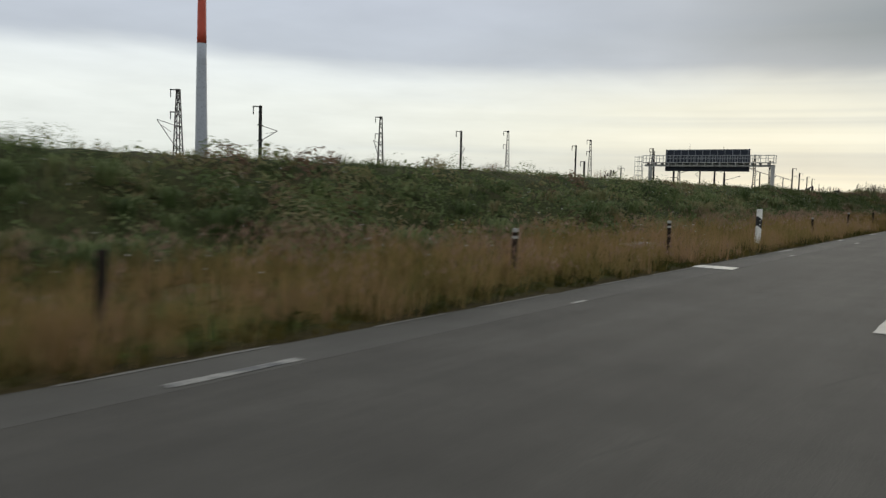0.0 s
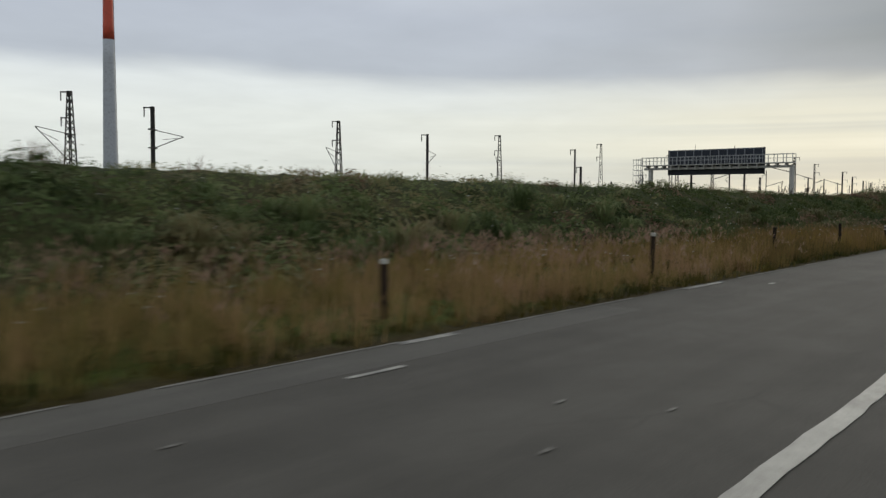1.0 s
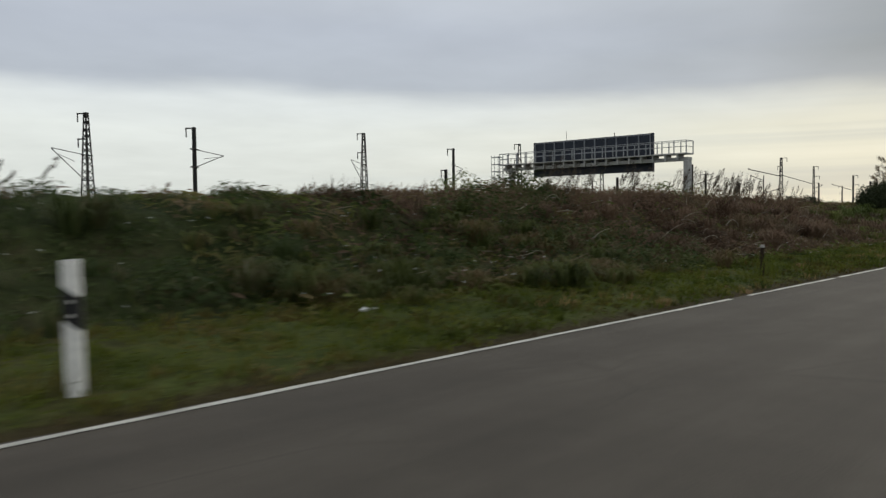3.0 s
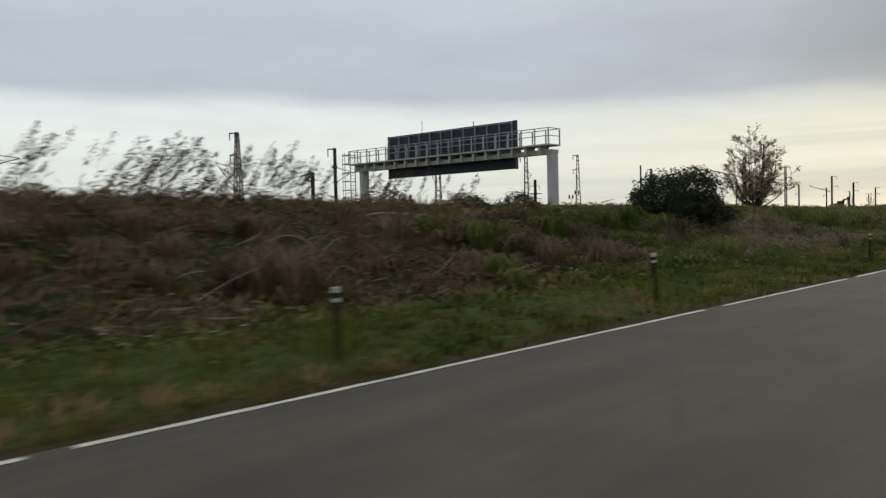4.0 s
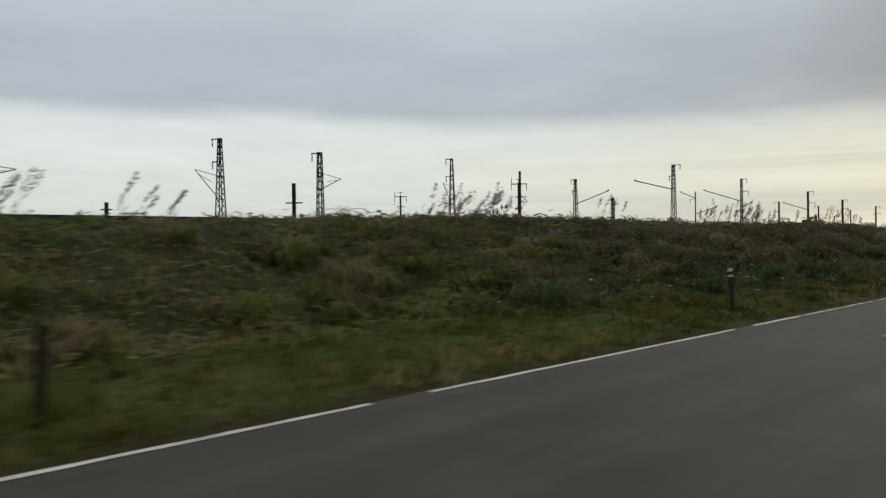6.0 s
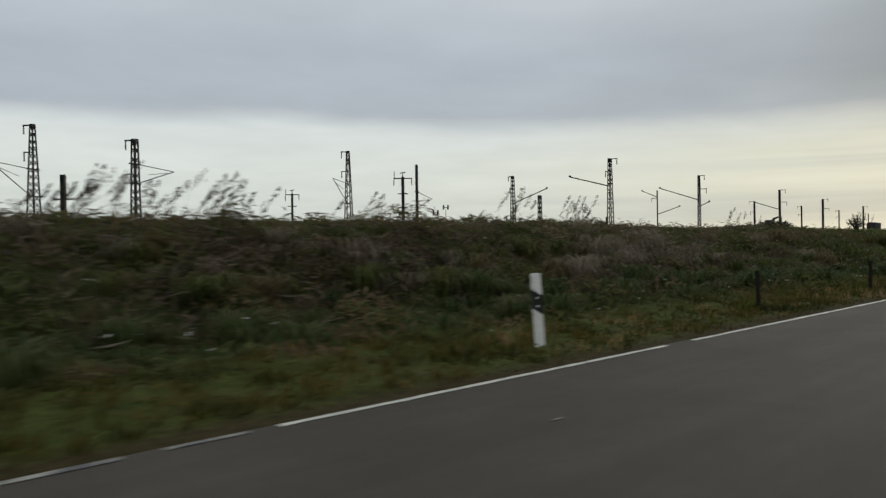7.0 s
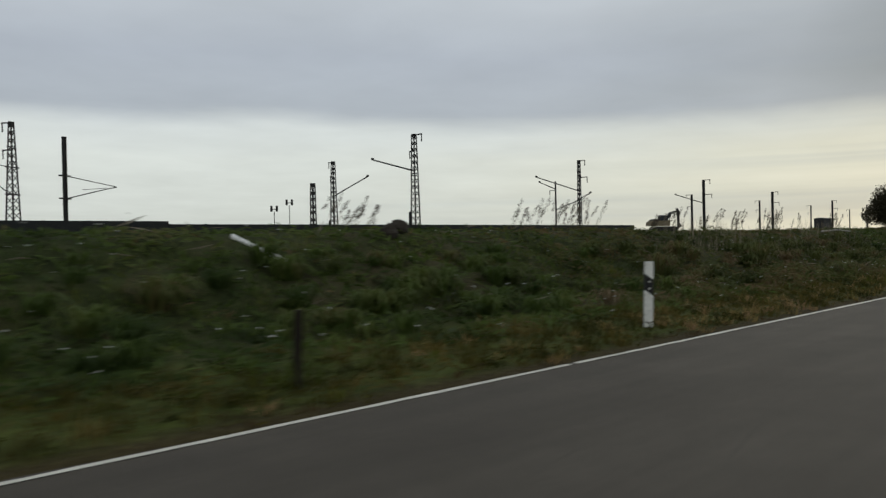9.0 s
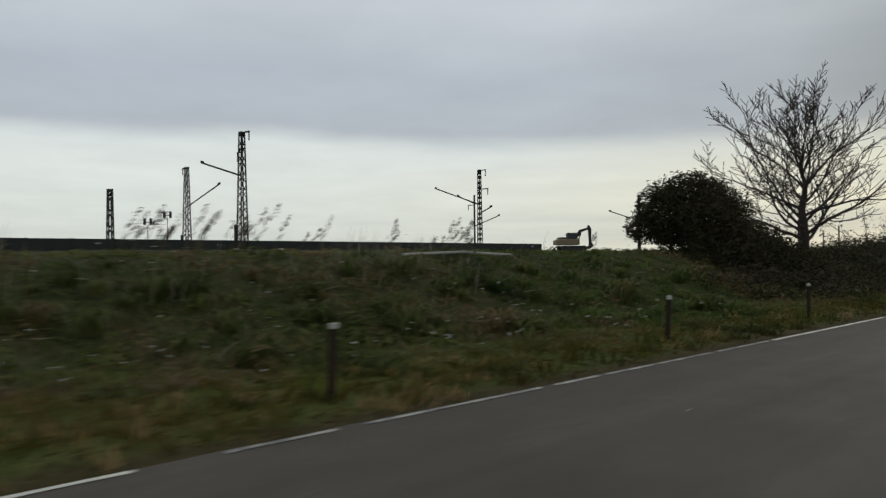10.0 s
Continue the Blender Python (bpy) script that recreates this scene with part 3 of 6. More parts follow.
def tussocks(name, x0, x1, y0, y1, per_m2, each, radius, height, width, mat, label, keep=None, lean=0.75, wind=0.15, loose=0.0):
    """Grass in tussocks: blades spring from a centre, bend outwards, and every tussock has its own size."""
    n = int((x1 - x0) * (y1 - y0) * per_m2)
    cx, cy = rng.uniform(x0, x1, n), rng.uniform(y0, y1, n)
    if keep is not None:
        ok = rng.random(n) < keep(cx, cy)
        cx, cy = cx[ok], cy[ok]
    n = len(cx)
    size = rng.uniform(0.45, 1.35, n)
    k = np.repeat(np.arange(n), each)
    m = len(k)
    ox, oy = rng.normal(0, radius * 0.5, m) * size[k], rng.normal(0, radius * 0.5, m) * size[k]
    far = np.clip(np.hypot(ox, oy) / radius, 0, 1.5)
    x, y = cx[k] + ox, cy[k] + oy
    ok = y > 5.04
    x, y, ox, oy, far, k = x[ok], y[ok], ox[ok], oy[ok], far[ok], k[ok]
    m = len(x)
    z = ground_z(x, y) - 0.02
    az = np.arctan2(oy, ox) + rng.normal(0, 0.5 + loose, m)
    h = height * size[k] * rng.uniform(0.6, 1.15, m) * (1 - 0.35 * far)
    tilt = lean * (0.25 + far) * rng.uniform(0.5, 1.3, m)
    dx, dy = np.cos(az) * tilt + wind * rng.uniform(0.3, 1.5, m), np.sin(az) * tilt
    sa = rng.uniform(0, math.pi, m)
    side = np.stack([np.cos(sa), np.sin(sa), 0 * x], -1) * (width * rng.uniform(0.6, 1.3, m) / 2)[:, None]
    root = np.stack([x, y, z], -1)
    mid = root + np.stack([dx * h * 0.30, dy * h * 0.30, h * 0.62], -1)
    tip = root + np.stack([dx * h, dy * h, h * (1.0 - 0.45 * np.minimum(tilt, 1.4))], -1)
    v = np.stack([root - side, root + side, mid - side * 0.8, mid + side * 0.8, tip], 1).reshape(-1, 3)
    b = np.arange(m)[:, None] * 5
    f = np.concatenate([b + [0, 1, 3], b + [0, 3, 2], b + [2, 3, 4]])
    return tagged(new(name, array_mesh(name, v, f, mat, np.repeat(rng.random(n)[k], 5))), label, "grass", kind="stuff")


def hummocks(name, x0, x1, y0, y1, per_m2, each, radius, height, width, mat, label, keep=None, wind=0.2):
    """Matted tufts: long blades rise from the middle, arch over and hang down on all sides, a little combed by the wind."""
    n = int((x1 - x0) * (y1 - y0) * per_m2)
    cx, cy = rng.uniform(x0, x1, n), rng.uniform(y0, y1, n)
    if keep is not None:
        ok = rng.random(n) < keep(cx, cy)
        cx, cy = cx[ok], cy[ok]
    n = len(cx)
    grow = (0.5 + rng.gamma(3.0, 0.17, n)) * (1 - 0.7 * smoothstep(10.8, 12.2, cy))
    hue = rng.random(n)
    k = np.repeat(np.arange(n), (each * np.minimum(grow, 1.6) ** 1.5).astype(int) + 4)
    m = len(k)
    az = rng.uniform(0, 2 * math.pi, m)
    r = radius * grow[k] * rng.uniform(0.35, 1.1, m)
    h = height * grow[k] * rng.uniform(0.65, 1.15, m)
    dx, dy = np.cos(az), np.sin(az)
    bx, by = cx[k] + dx * r * 0.22 + rng.normal(0, radius * 0.15, m), cy[k] + dy * r * 0.22 + rng.normal(0, radius * 0.15, m)
    base = ground_z(cx, cy)[k]
    side = np.stack([-dy, dx, 0 * dx], -1) * (width * rng.uniform(0.6, 1.3, m) / 2)[:, None]
    w = wind * h
    ring = [(0.0, -0.03, 0.0, 0.9), (0.35, 0.80, 0.25, 1.0), (0.75, 0.92, 0.65, 0.9)]
    cols = []
    for o, u, g, s in ring:
        p = np.stack([bx + dx * r * o + w * g, by + dy * r * o, base + h * u], -1)
        cols += [p - side * s, p + side * s]
    tip = np.stack([bx + dx * r * 1.25 + w, by + dy * r * 1.25, base + h * rng.uniform(0.25, 0.75, m)], -1)
    v = np.stack(cols + [tip], 1).reshape(-1, 3)
    b = np.arange(m)[:, None] * 7
    f = np.concatenate([b + q for q in ([0, 1, 3], [0, 3, 2], [2, 3, 5], [2, 5, 4], [4, 5, 6])])
    return tagged(new(name, array_mesh(name, v, f, mat, np.repeat(hue[k], 7))), label, "grass", kind="stuff")


def thatch(name, x0, x1, y0, y1, per_m2, size, height, mat, label, keep=None):
    """A low mat of leaves and broken blades that hides the soil."""
    x, y = scatter(x0, x1, y0, y1, per_m2, keep, 0.6, 0.22)
    p = np.stack([x, y, ground_z(x, y) + np.abs(rng.normal(0, height, len(x)))], -1)
    leaves(name, p, size, mat, label, kind="stuff", category="grass", flat=0.45, slim=0.25, facing=np.array([0.0, -0.25, 0.9]) + rng.normal(0, 0.35, (len(x), 3)))


def mounds(name, x0, x1, y0, y1, per_m2, each, radius, height, size, mat, label, keep=None, slim=0.38):
    """Leafy cushions: leaves on the shells of low domes of many sizes."""
    n = int((x1 - x0) * (y1 - y0) * per_m2)
    cx, cy = rng.uniform(x0, x1, n), rng.uniform(y0, y1, n)
    if keep is not None:
        ok = rng.random(n) < keep(cx, cy)
        cx, cy = cx[ok], cy[ok]
    n = len(cx)
    grow = rng.uniform(0.5, 1.4, n) ** 1.3
    k = np.repeat(np.arange(n), (each * grow ** 2).astype(int) + 6)
    d = rng.normal(size=(len(k), 3))
    d /= np.linalg.norm(d, axis=1)[:, None]
    d[:, 2] = np.abs(d[:, 2])
    shell = rng.uniform(0.6, 1.0, len(k)) ** 0.5 * (1 + rng.exponential(0.08, len(k)))
    x, y = cx[k] + d[:, 0] * radius * grow[k] * shell, cy[k] + d[:, 1] * radius * 0.8 * grow[k] * shell
    z = ground_z(x, y) + d[:, 2] * height * grow[k] * shell
    ok = y > 5.3
    leaves(name, np.stack([x, y, z], -1)[ok], size, mat, label, kind="stuff", category="weeds", slim=slim, facing=(d * [1, 1, 1.3])[ok], flat=1.0, tone=rng.random(n)[k][ok])


def early(x, y):
    return 1 - smoothstep(146, 160, x)


def late(x, y):
    return smoothstep(146, 160, x)


def turf(x, y):
    """The stretch of the later bank that is greener."""
    return hump(x, 204, 226, 5) + 0.8 * hump(x, 249, 257, 2)


def low_herbs(x, y):
    """Dark herbs along the foot of the later bank."""
    return hump(x, 152, 198) * hump(y + 0.4 * waves(x, y, 0.8, 73), 7.5, 9.3, 0.4)


def brown(x, y):
    return late(x, y) * (1 - 0.9 * turf(x, y)) * (1 - 0.75 * low_herbs(x, y))


thatch("verge_mat", 56, 160, 5.2, 8.6, 110, 0.055, 0.05, M_GRASS, "low green mat of clover and grass on the verge", lambda x, y: early(x, y) * (1 - 0.6 * smoothstep(7.4, 8.6, y)))
thatch("verge_mat", 146, NEAR_END, 5.3, 7.8, 100, 0.055, 0.05, M_OLIVE, "low olive mat of grass and herbs on the verge", lambda x, y: late(x, y) * (1 - smoothstep(6.9, 7.8, y + 0.5 * waves(x, y, 0.7, 71))))
thatch("verge_mat", 0, 70, 5.2, 8.6, 45, 0.05, 0.06, M_OLIVE, "low mat of dry grass and herbs on the verge")
thatch("bank_mat", 76, 160, 7.6, 14.5, 55, 0.11, 0.06, M_MAT, "low mat of green and brown herbs on the bank", early)
thatch("bank_mat", 146, NEAR_END, 6.8, 14.5, 55, 0.11, 0.05, M_DARK_MAT, "low mat of dark herbs on the bank", brown)
thatch("bank_mat", 198, 260, 6.8, 14.5, 55, 0.11, 0.05, M_TURF, "low dark green mat of grass on the bank", turf)
thatch("bank_mat", 74, 118, 8.2, 14.5, 45, 0.11, 0.09, M_STEMS, "low mat of withered brown herbs on the bank", lambda x, y: hump(x, 80, 112))
thatch("bank_mat", 146, 200, 9.0, 14.5, 42, 0.11, 0.09, M_DARK_STEMS, "low mat of withered dark brown herbs on the bank", lambda x, y: hump(x, 150, 196))
thatch("bank_mat", 146, 204, 7.2, 9.6, 70, 0.10, 0.06, M_SHRUB, "low mat of dark green herbs on the bank", low_herbs)
# verge grass
tussocks("verge_grass", 55, 160, 5.2, 8.6, 6, 17, 0.20, 0.20, 0.022, M_OLIVE, "olive brown grass patches on the verge",
         lambda x, y: early(x, y) * patchy(x, y, 35, 0.6) ** 1.5)
tussocks("verge_grass", 56, 160, 5.12, 8.8, 9, 17, 0.18, 0.19, 0.023, M_GRASS, "green verge grass with yellow tufts beside the road",
         lambda x, y: early(x, y) * (0.35 + 0.65 * patchy(x, y, 11)) * (1 - 0.7 * smoothstep(7.6, 8.8, y)))
tussocks("verge_grass", 146, NEAR_END, 5.26, 7.9, 13, 17, 0.18, 0.20, 0.023, M_OLIVE, "olive and brown verge grass beside the road",
         lambda x, y: late(x, y) * (0.35 + 0.65 * patchy(x, y, 11)) * (1 - 0.9 * smoothstep(6.8, 7.7, y + 0.5 * waves(x, y, 0.7, 71))))
tussocks("verge_grass", 150, NEAR_END, 5.3, 8.0, 3, 20, 0.18, 0.18, 0.020, M_GRASS, "green grass patches on the verge", lambda x, y: 0.6 * patchy(x, y, 33, 0.35) ** 2)
tussocks("verge_grass", 188, 206, 5.6, 8.4, 7, 20, 0.20, 0.22, 0.021, M_GRASS, "fresh green grass spreading up from the verge", lambda x, y: hump(x, 191, 202) * (0.3 + 0.7 * patchy(x, y, 37, 0.5)) * hump(y, 6.2, 8.0, 0.6))
tussocks("dry_grass", 36, 68, 5.05, 8.2, 5, 22, 0.24, 0.5, 0.014, M_GOLD, "golden yellow tall grass on the verge",
         lambda x, y: hump(x, 42, 56, 6) * patchy(x, y, 91, 0.4) ** 1.5, 0.35, 0.15)
tussocks("verge_grass", 0, 64, 5.04, 5.5, 26, 18, 0.13, 0.17, 0.013, M_OLIVE, "short olive grass creeping over the road edge", lambda x, y: 0.5 + 0.5 * patchy(x, y, 93, 0.8))
tussocks("verge_grass", 60, NEAR_END, 5.06, 5.5, 16, 12, 0.12, 0.11, 0.014, M_EDGE, "short dry brown grass along the road edge", lambda x, y: 0.4 + 0.6 * patchy(x, y, 97, 0.6))
x, y = scatter(0, 62, 5.3, 8.8, 34, lambda x, y: patchy(x, y, 95, 0.7) ** 1.6 * (1 - 0.7 * smoothstep(34, 46, x)) * (1 - 0.4 * smoothstep(8.0, 8.8, y)), 0.7, 0.3)
h = rng.uniform(0.40, 0.72, len(x)) * (0.6 + 0.4 * smoothstep(5.2, 6.0, y))
p = np.stack([x + 0.15 * h, y, ground_z(x, y) + h], -1)
leaves("seed_heads", np.repeat(p, 3, 0) + rng.normal(0, 0.025, (3 * len(p), 3)), 0.045, M_SEED, "pinkish dry seed heads over the tall verge grass", kind="stuff", category="grass", along=np.array([0.25, 0.0, 1.0]) * np.ones((3 * len(p), 1)), slim=0.16)
tussocks("verge_grass", 0, 62, 5.05, 7.6, 4, 20, 0.17, 0.26, 0.018, M_OLIVE, "thin olive grass among dry stalks beside the road",
         lambda x, y: 0.25 + 0.5 * patchy(x, y, 12) + 0.3 * (y < 5.8))
# dry tall grass
def dry_verge(x, y):
    return (0.4 + 0.6 * patchy(x, y, 13)) * smoothstep(4.9, 5.35, y) * (1 - smoothstep(54, 68, x)) * (1 - 0.7 * smoothstep(8.4, 9.3, y)) * (1 - 0.9 * hump(x, 16.8, 18.9, 0.3) * hump(y, 6.1, 7.7, 0.2))


tussocks("dry_grass", 0, 50, 5.15, 9.3, 13, 30, 0.24, 0.56, 0.011, M_DRY, "tall dry reddish brown grass on the verge", lambda x, y: dry_verge(x, y) * (1 - smoothstep(34, 46, x)), 0.24, 0.12)
tussocks("dry_grass", 32, 70, 5.15, 9.0, 13, 28, 0.24, 0.54, 0.011, M_RUST, "tall rusty brown grass on the verge", lambda x, y: dry_verge(x, y) * smoothstep(34, 46, x), 0.24, 0.12)
tussocks("dry_grass", 180, NEAR_END, 5.06, 6.8, 9, 20, 0.14, 0.24, 0.014, M_DRY, "dry ochre grass along the road edge", lambda x, y: 0.6 * patchy(x, y, 14, 0.5) ** 2)
tussocks("dry_grass", 78, 180, 5.06, 6.6, 4, 20, 0.14, 0.22, 0.014, M_DRY, "dry ochre grass tufts among green turf", lambda x, y: patchy(x, y, 15, 0.5) ** 2)
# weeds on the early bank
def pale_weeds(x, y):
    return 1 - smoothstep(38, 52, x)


def dark_shrubs(x, y):
    return smoothstep(38, 52, x) * (1 - smoothstep(72, 86, x))


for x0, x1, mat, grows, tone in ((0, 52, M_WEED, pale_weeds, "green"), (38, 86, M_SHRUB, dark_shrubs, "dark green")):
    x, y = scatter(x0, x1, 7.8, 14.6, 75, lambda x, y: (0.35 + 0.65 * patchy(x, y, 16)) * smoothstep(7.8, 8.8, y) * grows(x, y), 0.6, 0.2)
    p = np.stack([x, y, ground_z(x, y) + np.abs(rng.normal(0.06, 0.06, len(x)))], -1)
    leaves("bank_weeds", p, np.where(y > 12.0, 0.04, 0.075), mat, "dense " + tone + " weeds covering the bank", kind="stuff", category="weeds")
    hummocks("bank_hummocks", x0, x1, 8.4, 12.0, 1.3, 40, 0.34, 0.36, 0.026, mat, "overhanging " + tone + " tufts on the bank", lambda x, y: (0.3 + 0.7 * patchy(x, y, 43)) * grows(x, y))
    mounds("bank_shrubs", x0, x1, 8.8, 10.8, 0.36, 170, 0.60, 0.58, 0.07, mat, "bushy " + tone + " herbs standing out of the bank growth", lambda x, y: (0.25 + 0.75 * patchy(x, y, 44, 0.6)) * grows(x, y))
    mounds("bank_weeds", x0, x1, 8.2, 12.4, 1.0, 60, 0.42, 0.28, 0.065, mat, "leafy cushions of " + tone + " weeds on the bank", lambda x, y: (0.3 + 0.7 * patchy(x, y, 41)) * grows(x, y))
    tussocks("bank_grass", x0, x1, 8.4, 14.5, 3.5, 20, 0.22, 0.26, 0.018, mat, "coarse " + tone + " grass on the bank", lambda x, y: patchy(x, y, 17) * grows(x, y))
mounds("bank_weeds", 0, 84, 8.2, 12.4, 0.35, 60, 0.40, 0.30, 0.07, M_STEMS, "brown withered cushions among green weeds", lambda x, y: patchy(x, y, 42))
# later bank
tussocks("bank_grass", 105, 160, 7.8, 14.8, 5.5, 18, 0.24, 0.24, 0.026, M_MAT, "matted green and brown grass on the bank", lambda x, y: early(x, y) * (0.4 + 0.6 * patchy(x, y, 18, 0.5)) * (1 - 0.7 * smoothstep(11.8, 12.6, y)), 0.9, 0.25)
tussocks("bank_grass", 146, NEAR_END, 7.0, 14.8, 5.5, 18, 0.24, 0.24, 0.026, M_DARK_MAT, "matted dark grass on the bank", lambda x, y: brown(x, y) * (0.4 + 0.6 * patchy(x, y, 18, 0.5)) * (1 - 0.95 * smoothstep(11.4, 12.3, y)), 0.9, 0.25)
tussocks("bank_grass", 198, 260, 7.0, 13.6, 6, 18, 0.24, 0.22, 0.022, M_TURF, "dark green grass on the bank", lambda x, y: turf(x, y) * (0.5 + 0.5 * patchy(x, y, 36, 0.5)) * (1 - 0.8 * smoothstep(11.8, 12.6, y)), 0.8, 0.25)
hummocks("bank_hummocks", 198, 260, 7.8, 12.0, 1.4, 44, 0.34, 0.28, 0.028, M_TURF, "dark green overhanging grass tufts on the bank", turf)
tussocks("bank_grass", 76, NEAR_END, 7.8, 12.0, 4, 22, 0.20, 0.22, 0.018, M_GRASS, "green grass patches low on the bank",
         lambda x, y: (1 - 0.55 * late(x, y)) * patchy(x, y, 31, 0.45) ** 1.8 * (1 - smoothstep(9.5, 12.0, y)))
mounds("bank_cushions", 104, 160, 7.8, 11.8, 0.8, 70, 0.50, 0.36, 0.08, M_MAT, "low grassy cushions on the bank", early, 0.22)
mounds("bank_cushions", 146, NEAR_END, 7.2, 11.8, 0.7, 70, 0.50, 0.38, 0.08, M_DARK_MAT, "low dark cushions of herbs on the bank", brown, 0.26)
hummocks("bank_hummocks", 104, 160, 8.0, 12.0, 1.8, 44, 0.36, 0.34, 0.030, M_MAT, "matted overhanging grass tufts on the bank", lambda x, y: early(x, y) * (1 - hump(x, 113.5, 123.5, 1.5) * (1 - smoothstep(10.4, 11.4, y))))
hummocks("bank_hummocks", 146, NEAR_END, 7.8, 12.0, 1.4, 44, 0.36, 0.34, 0.030, M_DARK_MAT, "dark matted overhanging grass tufts on the bank", lambda x, y: brown(x, y) * (1 - 0.8 * smoothstep(252, 258, x)))
# dead stems
zone = lambda x, y: np.clip(hump(x, 80, 110) + 0.9 * hump(x, 150, 196) + 0.45 * hump(x, 113, 126, 3) + 0.10 * hump(x, 196, 250), 0, 1)
tussocks("dead_stems", 72, 160, 8.0, 14.6, 9, 22, 0.28, 0.32, 0.017, M_STEMS, "tangled dead brown stems on the bank",
         lambda x, y: early(x, y) * zone(x, y) * (0.35 + 0.65 * patchy(x, y, 19)) * smoothstep(8.0, 9.4, y), 1.0, 0.3, 0.4)
tussocks("dead_stems", 146, NEAR_END, 8.0, 14.6, 4.5, 22, 0.28, 0.32, 0.017, M_DARK_STEMS, "tangled dark dead stems on the bank",
         lambda x, y: late(x, y) * zone(x, y) * (0.35 + 0.65 * patchy(x, y, 19)) * smoothstep(8.6, 9.8, y) * (1 - 0.97 * smoothstep(11.3, 12.2, y)), 1.0, 0.3, 0.4)
mounds("dead_cushions", 76, 112, 8.4, 13.8, 1.3, 70, 0.50, 0.34, 0.08, M_STEMS, "bulky withered brown cushions on the bank", lambda x, y: hump(x, 85, 110, 2), 0.2)
hummocks("bank_hummocks", 148, 202, 7.4, 9.6, 1.6, 42, 0.32, 0.30, 0.026, M_SHRUB, "dark green overhanging herbs along the foot of the bank", low_herbs)
mounds("dead_cushions", 148, 200, 9.0, 11.8, 1.1, 95, 0.55, 0.42, 0.085, M_DARK_STEMS, "bulky dark withered cushions on the bank", lambda x, y: hump(x, 152, 188), 0.2)
hummocks("dead_hummocks", 150, 204, 9.0, 12.4, 2.8, 46, 0.34, 0.38, 0.024, M_PALE_STEMS, "pale grey bleached grass tufts high on the bank",
         lambda x, y: hump(x, 156, 187) * (0.15 + 0.85 * patchy(x, y, 81, 0.6)) * smoothstep(9.0, 10.4, y) * (1 - 0.8 * smoothstep(11.4, 12.2, y)))
hummocks("dead_hummocks", 76, 114, 8.8, 12.0, 1.8, 46, 0.36, 0.42, 0.024, M_STEMS, "withered brown overhanging tufts on the bank", lambda x, y: hump(x, 85.5, 110, 2))
hummocks("dead_hummocks", 112.5, 126, 8.5, 11.2, 3.0, 44, 0.38, 0.36, 0.020, M_PINKISH, "pale pinkish withered tufts below a bush", lambda x, y: 0.4 + 0.6 * patchy(x, y, 87, 0.6))
mounds("dead_cushions", 113, 125, 8.4, 11.0, 1.1, 80, 0.50, 0.32, 0.10, M_PINKISH, "pale pinkish withered stems below a bush", lambda x, y: 1 - 0.6 * smoothstep(119, 125, x), 0.10)
x, y = scatter(78, NEAR_END, 8.0, 13.0, 1.2, lambda x, y: 0.25 + 0.75 * zone(x, y))
p = np.stack([x, y, ground_z(x, y) + rng.uniform(0.12, 0.28, len(x))], -1)
leaves("straw", p, 0.24, M_STRAW, "pale broken straw lying on the bank", kind="stuff", category="straw", along=np.array([0.9, -0.15, 0.12]) * np.ones((len(x), 1)), slim=0.03)
x, y = scatter(84, 110, 8.8, 12.0, 0.9, lambda x, y: 0.15 + 0.85 * patchy(x, y, 85, 0.7))
stalks = Geo()
for sx, sy in zip(x, y):
    long, rise, turn, sag = rng.uniform(0.35, 1.0), rng.uniform(-0.15, 0.55), rng.normal(0.1, 0.5), rng.uniform(-0.05, 0.22)
    z = float(ground_z(sx, sy)) + 0.28
    stalks.tube([(sx + long * f * math.cos(turn), sy - 0.25 - long * 0.5 * f * math.sin(turn), z + long * f * rise + sag * 4 * f * (1 - f)) for f in (0, 0.25, 0.5, 0.75, 1)],
                [0.0075, 0.007, 0.006, 0.005, 0.003], 3)
tagged(part("fallen_stalks", stalks, M_STALK, None), "long pale stalks blown over on the bank", "straw", kind="stuff")
x, y = scatter(234, 254, 10.6, 13.2, 20, lambda x, y: patchy(x, y, 66, 0.9) ** 2, 0.9, 0.25)
blades("pale_stalks", x, y, 0.66, 0.013, 0.25, M_STRAW, "pale thin grass stalks on the bank top", wind=(0.25, 0.0))
# dense tall growth on the bank top
tussocks("crest_thicket", 80, 97.5, 11.6, 14.2, 6, 30, 0.30, 0.46, 0.022, M_STEMS, "dense tall brown growth on the bank top", lambda x, y: 0.5 + 0.5 * patchy(x, y, 51, 1.0), 0.45, 0.25)
tussocks("crest_thicket", 88.3, 94.0, 12.0, 14.0, 7, 50, 0.42, 0.62, 0.016, M_STEMS, "bushy brown growth on the bank top", lambda x, y: patchy(x, y, 55, 1.1), 0.45, 0.3)
tussocks("crest_thicket", 97, 103, 12.0, 14.2, 3, 30, 0.30, 0.34, 0.022, M_STEMS, "brown growth on the bank top", lambda x, y: patchy(x, y, 52, 1.0), 0.45, 0.25)
mounds("crest_thicket", 80.5, 88, 11.4, 13.6, 0.9, 130, 0.55, 0.52, 0.06, M_SHRUB, "dark green leafy growth on the bank top", lambda x, y: 0.4 + 0.6 * patchy(x, y, 56, 0.9))
hummocks("bank_hummocks", 76, 90, 7.0, 11.6, 1.5, 44, 0.36, 0.36, 0.026, M_DARK_MAT, "dark olive overhanging tufts at the start of the brown stretch", lambda x, y: 1 - smoothstep(85, 90, x))
